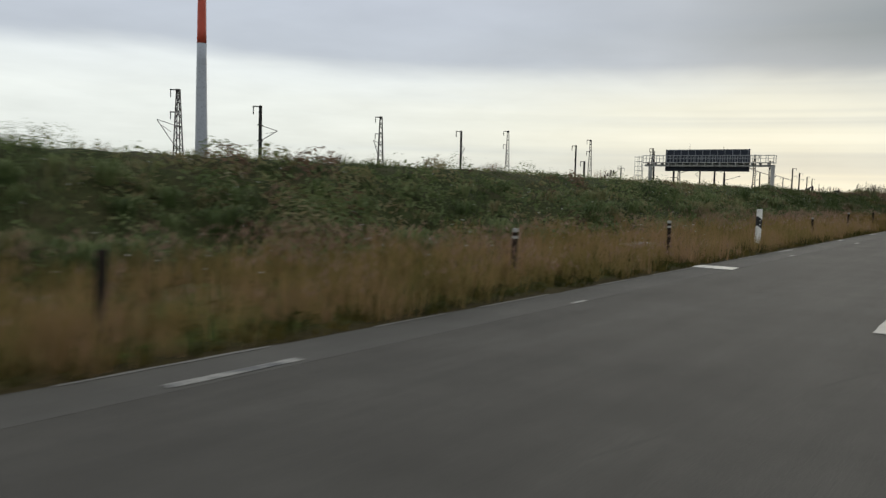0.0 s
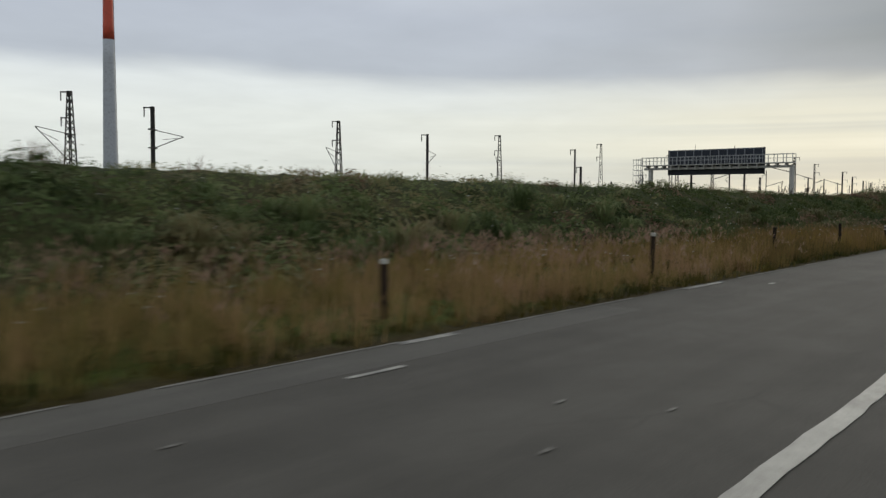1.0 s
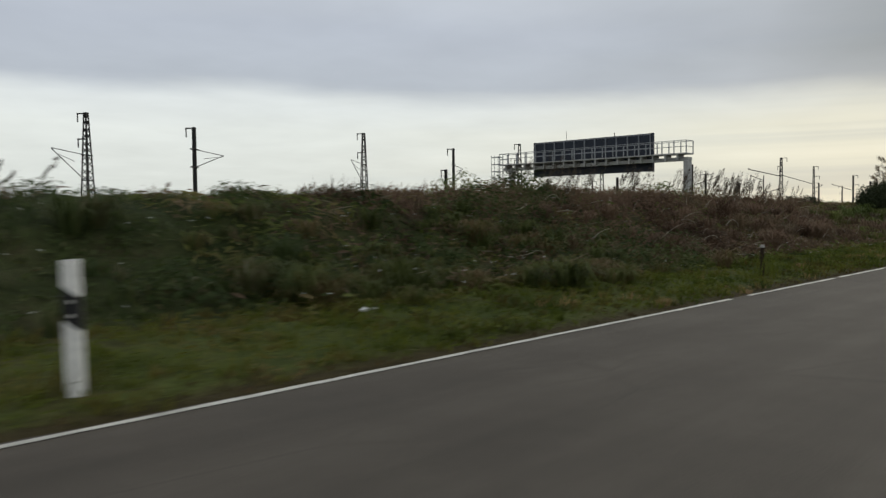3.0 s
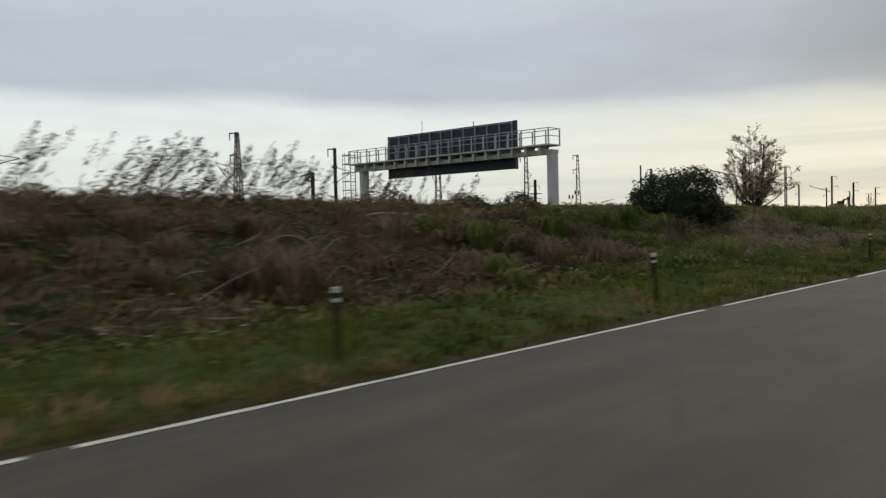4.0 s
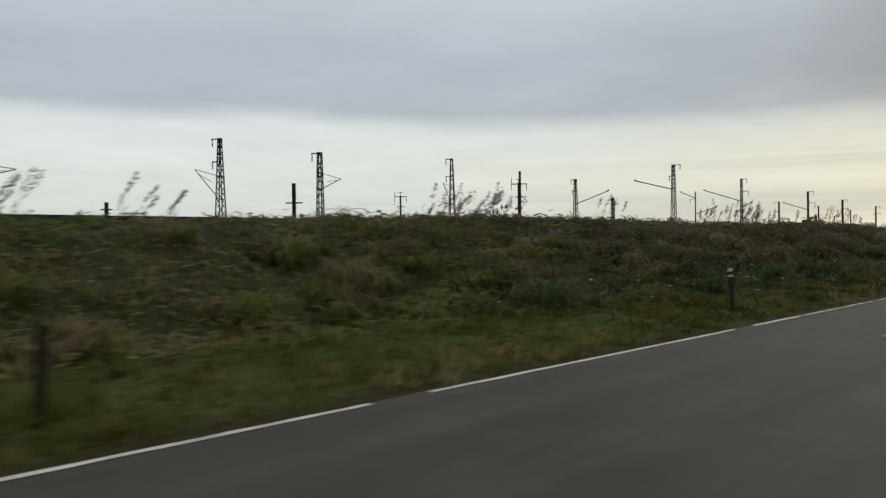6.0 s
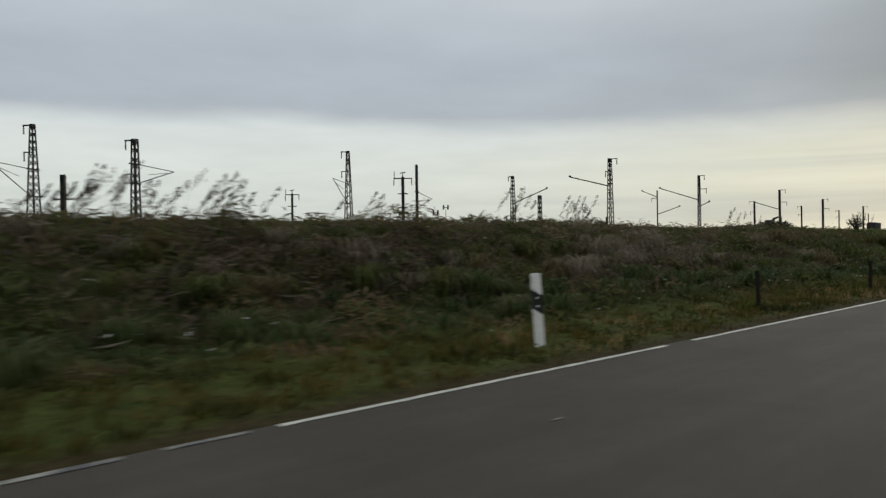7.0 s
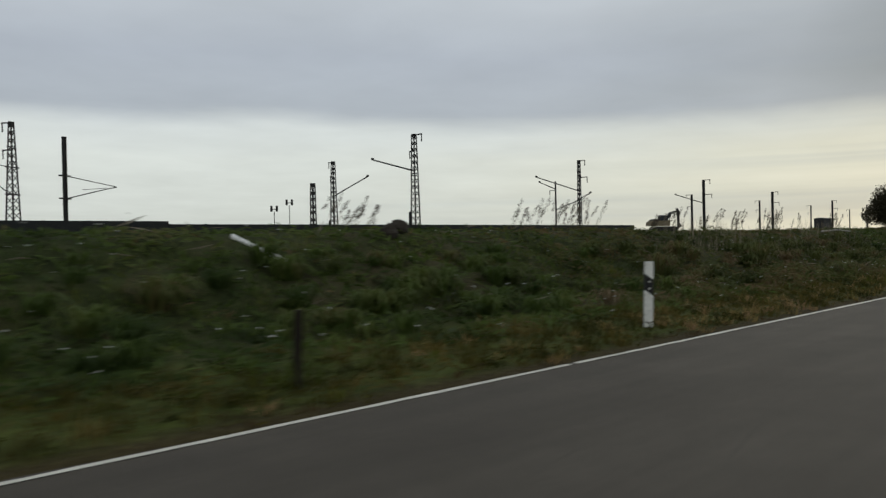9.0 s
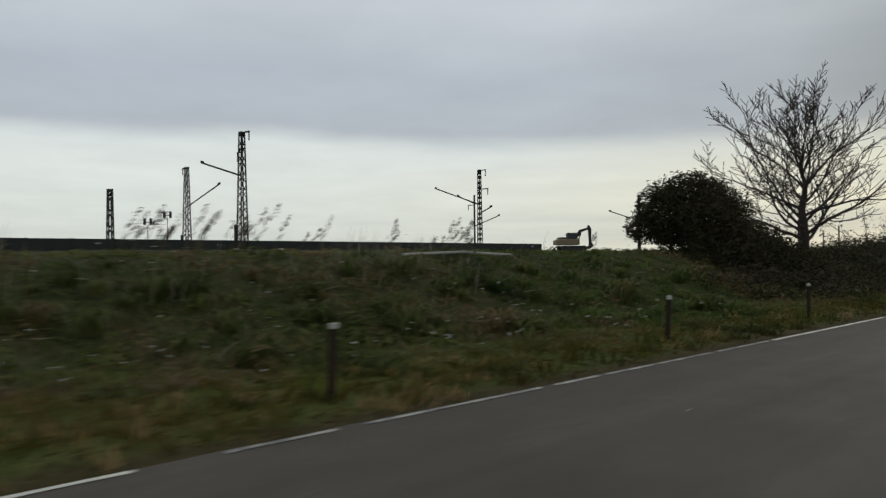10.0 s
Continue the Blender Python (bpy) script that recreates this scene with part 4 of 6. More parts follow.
mounds("bank_shrubs", 79, 91, 7.6, 11.4, 0.75, 130, 0.55, 0.45, 0.06, M_SHRUB, "dark green herbs among withered stems", lambda x, y: 1 - 0.7 * smoothstep(86, 91, x))
mounds("crest_thicket", 80, 100, 12.2, 14.0, 0.5, 90, 0.55, 0.48, 0.07, M_WEED, "green leafy growth on the bank top", lambda x, y: patchy(x, y, 53, 0.9))
# tufts that break the skyline
mounds("crest_cushions", 0, 58, 12.9, 14.2, 0.40, 150, 0.42, 0.34, 0.028, M_WEED, "soft rounded weeds along the top of the bank", lambda x, y: patchy(x, y, 57, 0.8) ** 1.5)
mounds("crest_cushions", 48, 82, 12.6, 14.0, 1.3, 110, 0.45, 0.20, 0.045, M_SHRUB, "dark leafy weeds along the top of the bank", lambda x, y: 0.35 + 0.65 * patchy(x, y, 58, 0.9))
mounds("crest_cushions", 50, 80, 12.6, 13.8, 0.35, 110, 0.36, 0.34, 0.035, M_WEED, "ragged leafy weeds along the top of the bank", lambda x, y: patchy(x, y, 59, 0.9) ** 1.5)
tussocks("crest_weeds", 0, 84, 12.6, 14.6, 1.1, 26, 0.24, 0.32, 0.012, M_STEMS, "soft brown tufts along the top of the bank", lambda x, y: patchy(x, y, 21, 1.0) ** 2.5, 0.5, 0.25)
tussocks("crest_weeds", 0, 80, 12.6, 14.0, 0.14, 110, 0.42, 0.50, 0.008, M_STEMS, "soft feathery tufts on the bank top", None, 0.5, 0.25)
x, y = scatter(0, 84, 12.6, 14.4, 9, lambda x, y: patchy(x, y, 22, 0.8) ** 3, 0.95, 0.16)
p = np.stack([x, y, ground_z(x, y) + np.abs(rng.normal(0.08, 0.09, len(x)))], -1)
leaves("crest_weeds", p, 0.032, M_WEED, "leafy weeds along the top of the bank", kind="stuff", category="weeds")
mounds("crest_weeds", 148, 200, 12.2, 13.6, 0.28, 130, 0.36, 0.24, 0.035, M_DARK_MAT, "low rounded tufts along the top of the bank", lambda x, y: patchy(x, y, 61, 0.7) ** 2)
mounds("crest_weeds", 149, 163, 12.3, 13.5, 0.8, 150, 0.40, 0.26, 0.035, M_DARK_MAT, "rounded soft weeds on the bank top", lambda x, y: patchy(x, y, 62, 0.9))
# far bank, thinner
tussocks("bank_grass", NEAR_END, 480, 5.1, 14.8, 1.6, 14, 0.35, 0.34, 0.035, M_DARK_MAT, "distant dark grass on the bank")


def reeds(x, y, height, lean):
    """Reed stalks that lean with the wind, each with a feathery plume."""
    n = len(x)
    z = ground_z(x, y) - 0.02
    h = height * rng.uniform(0.55, 1.1, n)
    dx, dy = lean * rng.uniform(0.5, 1.4, n), rng.normal(0, 0.12, n)
    root = np.stack([x, y, z], -1)
    way = np.stack([dx, dy, np.ones(n)], -1)
    way /= np.linalg.norm(way, axis=1)[:, None]
    mid, tip = root + way * (h * 0.6)[:, None], root + way * h[:, None] + np.stack([0.12 * h, 0 * h, -0.02 * h], -1)
    s = np.array([0.004, 0.004, 0])
    v = np.stack([root - s, root + s, mid - s, mid + s, tip], 1).reshape(-1, 3)
    b = np.arange(n)[:, None] * 5
    f = np.concatenate([b + [0, 1, 3], b + [0, 3, 2], b + [2, 3, 4]])
    tagged(new("reed_stalks", array_mesh("reed_stalks", v, f, M_REED)), "thin dry reed stalks leaning with the wind", "reeds", kind="stuff")
    k = 46
    along = rng.uniform(0.62, 1.05, (n, k))
    base = mid[:, None] + (tip - mid)[:, None] * ((along - 0.6) / 0.4)[..., None]
    swell = np.sin(np.clip((along - 0.60) / 0.47, 0, 1) * math.pi)[..., None]
    off = rng.normal(0, 1, (n, k, 3)) * [0.042, 0.026, 0.030] * swell + np.array([0.035, 0, -0.012]) * swell
    p = (base + off * h[:, None, None]).reshape(-1, 3)
    d = np.repeat((tip - mid) / np.linalg.norm(tip - mid, axis=1)[:, None], k, 0) + np.array([0.35, 0, -0.1])
    leaves("reed_plumes", p, 0.042, M_PLUME, "feathery brown reed plumes against the sky", kind="stuff", category="reeds", along=d, slim=0.2)
    q = rng.integers(0, n, n * 4)
    p = root[q] + way[q] * (h[q] * rng.uniform(0.05, 0.6, len(q)))[:, None] + rng.normal(0, 0.04, (len(q), 3))
    leaves("reed_leaves", p, 0.13, M_REED, "narrow dry reed leaves", kind="stuff", category="reeds", along=way[q] + np.array([0.6, 0, 0.1]), slim=0.07)


def reed_roots():
    xs, ys = [], []
    for x0, x1, y0, y1, n in ((62, 80, 12.6, 14.6, 26), (86.6, 89.0, 12.0, 13.6, 30), (89, 96.5, 12.2, 14.2, 34), (96.5, 98.5, 12.2, 13.8, 12), (99, 103.2, 12.2, 14.0, 90), (103.2, 106, 12.6, 14.0, 14), (106, 111, 12.8, 14.0, 6), (149, 155.6, 12.0, 14.0, 24), (159.2, 160.0, 12.4, 13.4, 5),
                              (166.8, 169.2, 12.4, 13.8, 26), (170.0, 171.8, 12.4, 13.6, 14), (173.2, 173.8, 12.6, 13.4, 3), (175, 181, 12.4, 14.0, 14), (181, 186, 12.6, 14.2, 5), (191.4, 192.2, 12.6, 13.4, 5), (208, 224, 12.8, 14.0, 16), (226.4, 230.2, 12.6, 13.8, 26), (231, 247, 12.2, 14.2, 44), (247, 256, 12.5, 14.0, 16),
                              (128, 148, 13.0, 14.5, 10), (262, 300, 12.0, 14.5, 40)):
        m = max(2, n // 5)
        cx, cy = rng.uniform(x0, x1, m), rng.uniform(y0, y1, m)
        k = rng.integers(0, m, n)
        xs.append(cx[k] + rng.normal(0, 0.35, n))
        ys.append(cy[k] + rng.normal(0, 0.2, n))
    return np.concatenate(xs), np.concatenate(ys)


rx, ry = reed_roots()
reeds(rx, ry, np.where(rx < 80, 0.75, np.where(rx < 102.5, 1.25, np.where(rx < 112, 1.0, np.where(rx < 200, 1.05, np.where((rx > 225) & (rx < 231), 1.05, 0.95))))), 0.4)

# white umbels and litter dotted over the bank
x, y = scatter(0, NEAR_END, 6.4, 12.8, 1.3, lambda x, y: np.clip(0.8 - 0.5 * smoothstep(80, 110, x) + 0.25 * hump(x, 150, 260) + 0.6 * hump(x, 233, 250, 3), 0, 1))
p = np.stack([x, y, ground_z(x, y) + rng.uniform(0.15, 0.45, len(x))], -1)
p = np.repeat(p, 5, 0) + rng.normal(0, 0.02, (len(p) * 5, 3)) * [1, 1, 0.3]
leaves("white_umbels", p, np.where(p[:, 0] > 150, 0.021, 0.018), M_FLOWER, "small white flower heads scattered over the bank", flat=0.1, kind="stuff", category="flowers")


# ---------------------------------------------------------------- bushes and trees
def on_ground(x, y):
    return float(ground_z(x, y))


def branch_out(geo, start, way, length, radius, depth, ends, spread, rnd, sides=5, gravity=0.0, least=0.008):
    """A limb that bends, tapers and forks; its tips go into ends."""
    radius = max(radius, least)
    pts, radii, p, d = [Vector(start)], [radius], Vector(start), Vector(way).normalized()
    n = 4 if depth > 1 else 3
    for k in range(n):
        d = (d + Vector((rnd.uniform(-1, 1), rnd.uniform(-1, 1), rnd.uniform(-0.6, 0.8) + gravity)) * 0.16).normalized()
        p = p + d * length / n
        pts.append(p.copy())
        radii.append(radius * (1 - 0.62 * (k + 1) / n))
    geo.tube(pts, radii, sides if depth > 1 else 3)
    if depth == 0:
        ends.extend(pts[1:])
        return
    for k in range(rnd.choice((2, 3, 3)) + (1 if depth > 2 else 0)):
        i = rnd.randint(1, n)
        side = Vector((rnd.uniform(-1, 1), rnd.uniform(-1, 1), rnd.uniform(-0.35, 0.75)))
        branch_out(geo, pts[i], d + side * spread, length * rnd.uniform(0.55, 0.8), radii[i] * 0.72, depth - 1, ends, spread, rnd, sides, gravity, least)
    branch_out(geo, pts[-1], d + Vector((rnd.uniform(-.4, .4), rnd.uniform(-.4, .4), 0.1)), length * 0.7, radii[-1], depth - 1, ends, spread, rnd, sides, gravity, least)


def bush(x, y, lobes, count, size, mat, label, seed, twigs=10, shoots=3, follow=False):
    """A bush of several overlapping lobes; each is a cloud of leaves, dense at its shell, on forked stems."""
    rnd = random.Random(seed)
    ob = thing("bush", x, y, on_ground(x, y) - 0.05, label, "bush")
    if follow:
        lobes = [(l[0], l[1], l[2] + on_ground(x + l[0], y + l[1]) - on_ground(x, y), *l[3:]) for l in lobes]
    stems, ends = Geo(), []
    for lx, ly, lz, rx_, ry_, rz_ in lobes:
        for k in range(twigs // len(lobes) + 2):
            way = Vector((lx + rnd.uniform(-.6, .6) * rx_, ly + rnd.uniform(-.6, .6) * ry_, lz + rnd.uniform(0, .9) * rz_))
            branch_out(stems, (lx * 0.25, ly * 0.25, 0), way, way.length * (0.55 if way.length < 1.5 else 0.30), 0.025, 2, ends, 0.6, rnd, 4)
    tagged(part("branchwork", stems, M_BARK, ob), kind="stuff")
    vol = np.array([l[3] * l[5] for l in lobes])
    pick = rng.choice(len(lobes), count, p=vol / vol.sum())
    L = np.array(lobes)[pick]
    d = rng.normal(size=(count, 3))
    d /= np.linalg.norm(d, axis=1)[:, None]
    r = rng.uniform(0.25, 1.0, count) ** 0.45
    lump = 1 + 0.16 * np.sin(d[:, 0] * 7 + pick) * np.sin(d[:, 2] * 6 + 2 * pick) + 0.10 * np.sin(d[:, 1] * 13) + rng.exponential(0.022, count)
    p = L[:, :3] + d * L[:, 3:] * (r * lump)[:, None]
    p = p[p[:, 2] > ground_z(p[:, 0] + x, p[:, 1] + y) - on_ground(x, y) + 0.02]
    leaves("crown", p, size, mat, parent=ob)
    e = np.array([tuple(v) for v in ends])
    e = np.repeat(e, shoots, 0)[:: 1 if shoots > 1 else 3]
    e = e + rng.normal(0, size * 1.2, e.shape)
    e = e[e[:, 2] > ground_z(e[:, 0] + x, e[:, 1] + y) - on_ground(x, y) + 0.05]
    leaves("shoot_foliage", e, size * 0.9, mat, parent=ob, kind="stuff")
    return ob


bush(115.7, 11.1, [(-1.45, 0.35, 0.95, 0.5, 0.5, 0.38), (-0.45, 0.3, 1.1, 1.0, 0.9, 0.72), (1.35, 0.2, 1.2, 1.05, 0.9, 0.85), (1.1, 0.0, 0.80, 1.1, 0.7, 0.45), (1.8, -0.4, 0.50, 0.6, 0.6, 0.45)], 22000, 0.048, M_BUSH,
     "dense dark green bush on the bank with ragged shoots", 3, 14, 4)
bush(261.5, 12.6, [(-0.2, 0.2, 1.5, 1.4, 1.55, 1.3), (-0.6, 0.75, 1.35, 1.05, 1.05, 1.15), (0.35, -0.65, 1.35, 1.1, 1.15, 1.3), (0.0, 0.0, 2.0, 1.1, 1.2, 0.95), (-0.6, -1.1, 1.0, 1.2, 1.2, 1.4),
     # the low front lobes fill in the shade under the bush as dark leaves
     (-0.5, -2.2, 0.6, 1.3, 1.2, 1.2), (0.6, -2.8, 0.5, 1.4, 1.2, 1.1), (-0.8, 1.6, 0.9, 0.6, 0.6, 0.5), (1.2, -1.2, 0.6, 1.1, 1.2, 0.9)], 62000, 0.062, M_BUSH_DARK,
     "large dark rounded bush beside the road", 5, follow=True)
bush(205.3, 12.7, [(-0.42, 0, 0.40, 0.42, 0.35, 0.30), (0.0, 0, 0.55, 0.36, 0.35, 0.36), (0.45, 0, 0.40, 0.42, 0.35, 0.28)], 300, 0.045, M_BUSH, "small loose twiggy bush on the bank top", 8, 14, 1)
for bx, by, w2, h2 in ((108.1, 13.0, 0.60, 0.38), (110.3, 13.0, 0.46, 0.36), (196.2, 12.9, 0.7, 0.22)):
    bush(bx, by, [(-w2 * 0.35, 0, h2 * 0.6, w2 * 0.7, 0.45, h2 * 0.8), (w2 * 0.4, 0, h2 * 0.5, w2 * 0.6, 0.45, h2 * 0.7)], 1500, 0.035, M_BUSH, "small rounded dark shrub on the bank top", int(bx), 0, 1)
for bx in (50.6, 51.7, 52.6):
    bush(bx, 13.0, [(-0.12, 0, 0.16, 0.26, 0.25, 0.16), (0.15, 0, 0.24, 0.25, 0.25, 0.16)], 60, 0.03, M_WEED, "tall leafy weed with thin stems on the bank top", int(bx * 10), 1)
# bramble whose dark leaves also stand in for shade on the bank below bush and tree
bush(276.0, 10.6, [(-17.2, -1.0, 0.2, 2.0, 1.6, 0.7), (-15.5, -2.0, 0.2, 2.6, 1.6, 0.7), (-13.0, -2.6, 0.2, 3.2, 1.8, 0.6), (-9.5, -2.7, 0.25, 4.5, 1.7, 0.6), (-3.0, -2.6, 0.25, 4.5, 1.7, 0.6), (4.0, -2.6, 0.25, 4.5, 1.7, 0.6),
     (-12.0, -0.8, 0.2, 2.6, 2.0, 0.7), (-8, -0.6, 0.3, 4.0, 2.6, 0.8), (-5, -0.2, 0.3, 4.0, 2.6, 0.9), (0, 0.3, 0.4, 4.5, 2.9, 1.0), (7, 0.3, 0.5, 4.8, 2.9, 1.1), (15, 0.3, 0.5, 4.8, 2.9, 1.1)], 56000, 0.065, M_BUSH_DARK, "low bramble along the bank, dark leaves also standing in for shade", 9, follow=True)


def shrub_tree(x, y, height, stems, reach, leaf_count, label, seed):
    """A small tree of many stems that fan out from the root and bend upright, with leaf clumps along their side twigs."""
    rnd = random.Random(seed)
    ob = thing("tree", x, y, on_ground(x, y) - 0.05, label, "tree")
    ends = []
    for k in range(stems):
        wood = Geo()
        a = 2.4 * k + rnd.uniform(-0.3, 0.3)
        f = (k + 0.5) / stems
        h = height * (1.0 - 0.62 * f ** 2.2) * rnd.uniform(0.9, 1.04)
        out = reach * f ** 0.75 * rnd.uniform(0.8, 1.05)
        pts, radii = [], []
        for i in range(8):
            t = i / 7
            pts.append(Vector((math.cos(a) * (0.06 + out * (1.9 * t - 0.9 * t * t)), math.sin(a) * (0.06 + out * (1.9 * t - 0.9 * t * t)), h * (0.7 * t + 0.3 * t * t)))
                       + Vector((rnd.uniform(-.04, .04), rnd.uniform(-.04, .04), 0)) * (t > 0))
            radii.append(0.027 * (1 - t) + 0.005)
        wood.tube(pts, radii, 5)
        for i in range(15):
            t = rnd.uniform(0.12, 1.0)
            u = t * 7
            q = pts[min(6, int(u))].lerp(pts[min(6, int(u)) + 1], u - min(6, int(u)))
            b = a + rnd.uniform(-2.0, 2.0)
            way = Vector((math.cos(b), math.sin(b), rnd.uniform(0.2, 1.2)))
            branch_out(wood, q, way, 0.42 * (1.15 - 0.6 * t) * rnd.uniform(0.6, 1.3), 0.010, 1, ends, 0.6, rnd, 4, 0.05)
        part("trunk", wood, M_BARK, ob)
    e = np.array([tuple(v) for v in ends])
    nodes = e[rng.integers(0, len(e), leaf_count // 7)]
    p = np.repeat(nodes, 7, 0) + rng.normal(0, 0.055, (len(nodes) * 7, 3))
    leaves("crown", p[p[:, 2] > 0.1], 0.047, M_AUTUMN, parent=ob)
    return ob


def limb(geo, start, way, length, radius, depth, ends, rnd, lift):
    """A crooked limb that sends off side shoots left and right in turn, each again a limb."""
    n = 9 if depth == 2 else (6 if depth == 1 else 3)
    d = Vector(way).normalized()
    pts, radii = [Vector(start)], [radius]
    for k in range(n):
        d = (d + Vector((rnd.uniform(-1, 1), rnd.uniform(-1, 1), rnd.uniform(-1, 1))) * 0.19 + Vector((0, 0, lift))).normalized()
        pts.append(pts[-1] + d * length / n)
        radii.append(max(0.013, radius * (1 - 0.9 * (k + 1) / n)))
    geo.tube(pts, radii, 6 if depth == 2 else (4 if depth == 1 else 3))
    if depth == 0:
        ends.extend(pts[1:])
        return
    flip = rnd.choice((-1, 1))
    for k in range(1, n + 1):
        for again in range(2 if depth == 1 and k > n * 0.3 and rnd.random() < 0.6 else 1):
            flip = -flip
            d = (pts[k] - pts[k - 1]).normalized()
            side = d.cross(Vector((rnd.uniform(-.6, .6), rnd.uniform(-.6, .6), 1))).normalized() * flip
            way = d * 0.8 + side * rnd.uniform(0.5, 1.0) + Vector((0, 0, rnd.uniform(-0.1, 0.5)))
            reach = length * (0.50 - 0.26 * k / n) * rnd.uniform(0.7, 1.25)
            limb(geo, pts[k], way, reach, max(0.015, radii[k] * 0.6), depth - 1, ends, rnd, 0.05)


def spreading_tree(x, y, height, reach, label, seed):
    """A bare tree with a short trunk that parts into a fan of long ascending limbs, forked down to fine twigs."""
    rnd = random.Random(seed)
    ob = thing("tree", x, y, on_ground(x, y) - 0.1, label, "tree")
    n = 8
    top = height * 0.62
    spine = [Vector((0.12 * math.sin(1.3 * k) * k / n, 0.12 * math.cos(1.7 * k) * k / n, top * k / n)) for k in range(n + 1)]
    part("trunk", Geo().tube(spine, [0.20 * (1 - k / n) ** 0.9 + 0.035 for k in range(n + 1)], 9), M_BARK, ob, smooth=True)
    ends = []
    limbs = 23
    for k in range(limbs):
        t = k / (limbs - 1)
        f = 0.16 + 0.82 * t
        i = min(n - 1, int(f * n))
        q = spine[i].lerp(spine[i + 1], f * n - i)
        a = 2.4 * k + rnd.uniform(-.3, .3)
        rise = 0.10 + 0.65 * rnd.random() + 1.9 * t ** 1.6
        way = Vector((math.cos(a), math.sin(a), rise)).normalized()
        # limbs end on a rounded crown
        flat, tall = reach, height - q.z
        size = 1.0 / math.sqrt((math.hypot(way.x, way.y) / flat) ** 2 + (way.z / tall) ** 2) * rnd.uniform(0.88, 1.06)
        wood = Geo()
        limb(wood, q, way, size, 0.078 * (1 - 0.5 * t), 2, ends, rnd, 0.022)
        part("limb", wood, M_BARK, ob)
    e = np.array([tuple(v) for v in ends])
    pick = rng.integers(0, len(e), 300)
    leaves("crown", e[pick] + rng.normal(0, 0.05, (300, 3)), 0.05, M_AUTUMN, parent=ob, kind="stuff")
    return ob


shrub_tree(127.5, 13.3, 3.25, 26, 1.45, 8200, "small multi-stemmed tree with sparse brown leaves", 4)
spreading_tree(268.9, 11.5, 6.7, 4.9, "bare spreading tree with fine twigs on the bank", 12)


# ---------------------------------------------------------------- roadside posts
def delineator(x, y, lean, turn, reflectors=True):
    """A white plastic guide post with a slanted black band and two reflectors."""
    ob = thing("delineator_post", x, y, on_ground(x, y) - 0.02, "white plastic roadside guide post with slanted black band", "guide post", "delineator posts")
    ob.matrix_basis = pose(x, y, on_ground(x, y) - (0.09 if x == 170.7 else 0.02), lean[0], lean[1], turn)
    ring = [(-0.062, -0.05), (0.0, -0.062), (0.062, -0.05), (0.05, 0.045), (0.0, 0.055), (-0.05, 0.045)]

    def slanted(z0, z1, cut0, cut1, k0=1.0, k1=1.0):
        g = Geo()
        n = len(ring)
        for z, cut, k in ((z0, cut0, k0), (z1, cut1, k1)):
            g.v += [(px * k, py * k, z + cut * px) for px, py in ring]
        g.f = [tuple(reversed(range(n))), tuple(n + i for i in range(n))] + [(i, (i + 1) % n, n + (i + 1) % n, n + i) for i in range(n)]
        return g
    part("body", slanted(0.0, 0.53, 0, -0.7), M_WHITE_PLASTIC, ob)
    part("band", slanted(0.53, 0.77, -0.7, -0.7, 1.02, 1.02), M_BLACK_PLASTIC, ob, "black slanted band")
    head = part("head", slanted(0.77, 1.0, -0.7, 0.05, 1.0, 0.95), M_WHITE_PLASTIC, ob)
    for z in ((0.60, 0.70) if reflectors else ()):
        g = Geo()
        g.tube([(0.0, -0.060, z), (0.0, -0.072, z)], [0.017, 0.015], 10)
        part("reflector", g, M_REFLECTOR, ob, "round white reflector")
    return ob


for x, y, lean in ((22.4, 5.65, (0, 1.5)), (72.2, 5.75, (0, -1)), (121.82, 5.82, (1, -1)), (170.7, 5.98, (1, -3)), (221.2, 5.9, (-1, 2)), (271.2, 5.9, (0, 1)), (321.2, 5.9, (0, 0))):
    delineator(x, y, lean, -42, x != 121.82)

def marker_post(bands):
    """A dark post; bands: how many pale reflective bands are left on it."""
    label = ("bare dark brown marker post in the grass", "dark brown marker post with a pale cap", "dark brown marker post with two pale reflective bands")[bands]
    ob = thing("marker_post", 0, 0, 0, label, "marker post", "marker posts")
    ring = [(0.042 * math.cos(math.pi * k / 4), 0.034 * math.sin(math.pi * k / 4)) for k in range(8)]
    big = [(px * 1.06, py * 1.06) for px, py in ring]
    part("shaft", Geo().prism(ring, 0, 0.76, 0.008), M_BROWN_POST if bands else M_DARK_POST, ob)
    if bands:
        part("cap_band", Geo().prism(big, 0.725, 0.785, 0.006), M_BAND, ob, "pale reflective top band")
    if bands > 1:
        part("cap_band", Geo().prism(big, 0.635, 0.682, 0.006), M_BAND, ob, "pale reflective lower band")
    return ob


POSTS = []
for bands, places in ((0, (4.4, 42.65, 48.45, 141.3, 177.1, 183.5, 202.2, 214.9, 233.8, 259.3, 284.1)),
                      (1, (29.95, 36.4, 66.8, 85.45, 134.7, 195.9, 208.7, 240.1, 246.8, 253.0, 265.5, 290.3)),
                      (2, (10.66, 16.75, 54.2, 60.4, 97.76, 104.1, 116.0, 152.5, 189.5, 277.8, 296.6))):
    proto = None
    for x in places:
        y = 5.85 + random.uniform(-0.04, 0.04)
        POSTS.append((x, y))
        m = pose(x, y, on_ground(x, y) - (0.14 if x in (29.95, 85.45) else 0.10 if x == 97.76 else 0.22 if 50 < x < 67 else 0.03), random.uniform(-3, 3), random.uniform(-4, 3), random.uniform(-50, -30))
        if proto is None:
            proto = marker_post(bands)
            proto.matrix_basis = m
        else:
            copy_thing(proto, m)


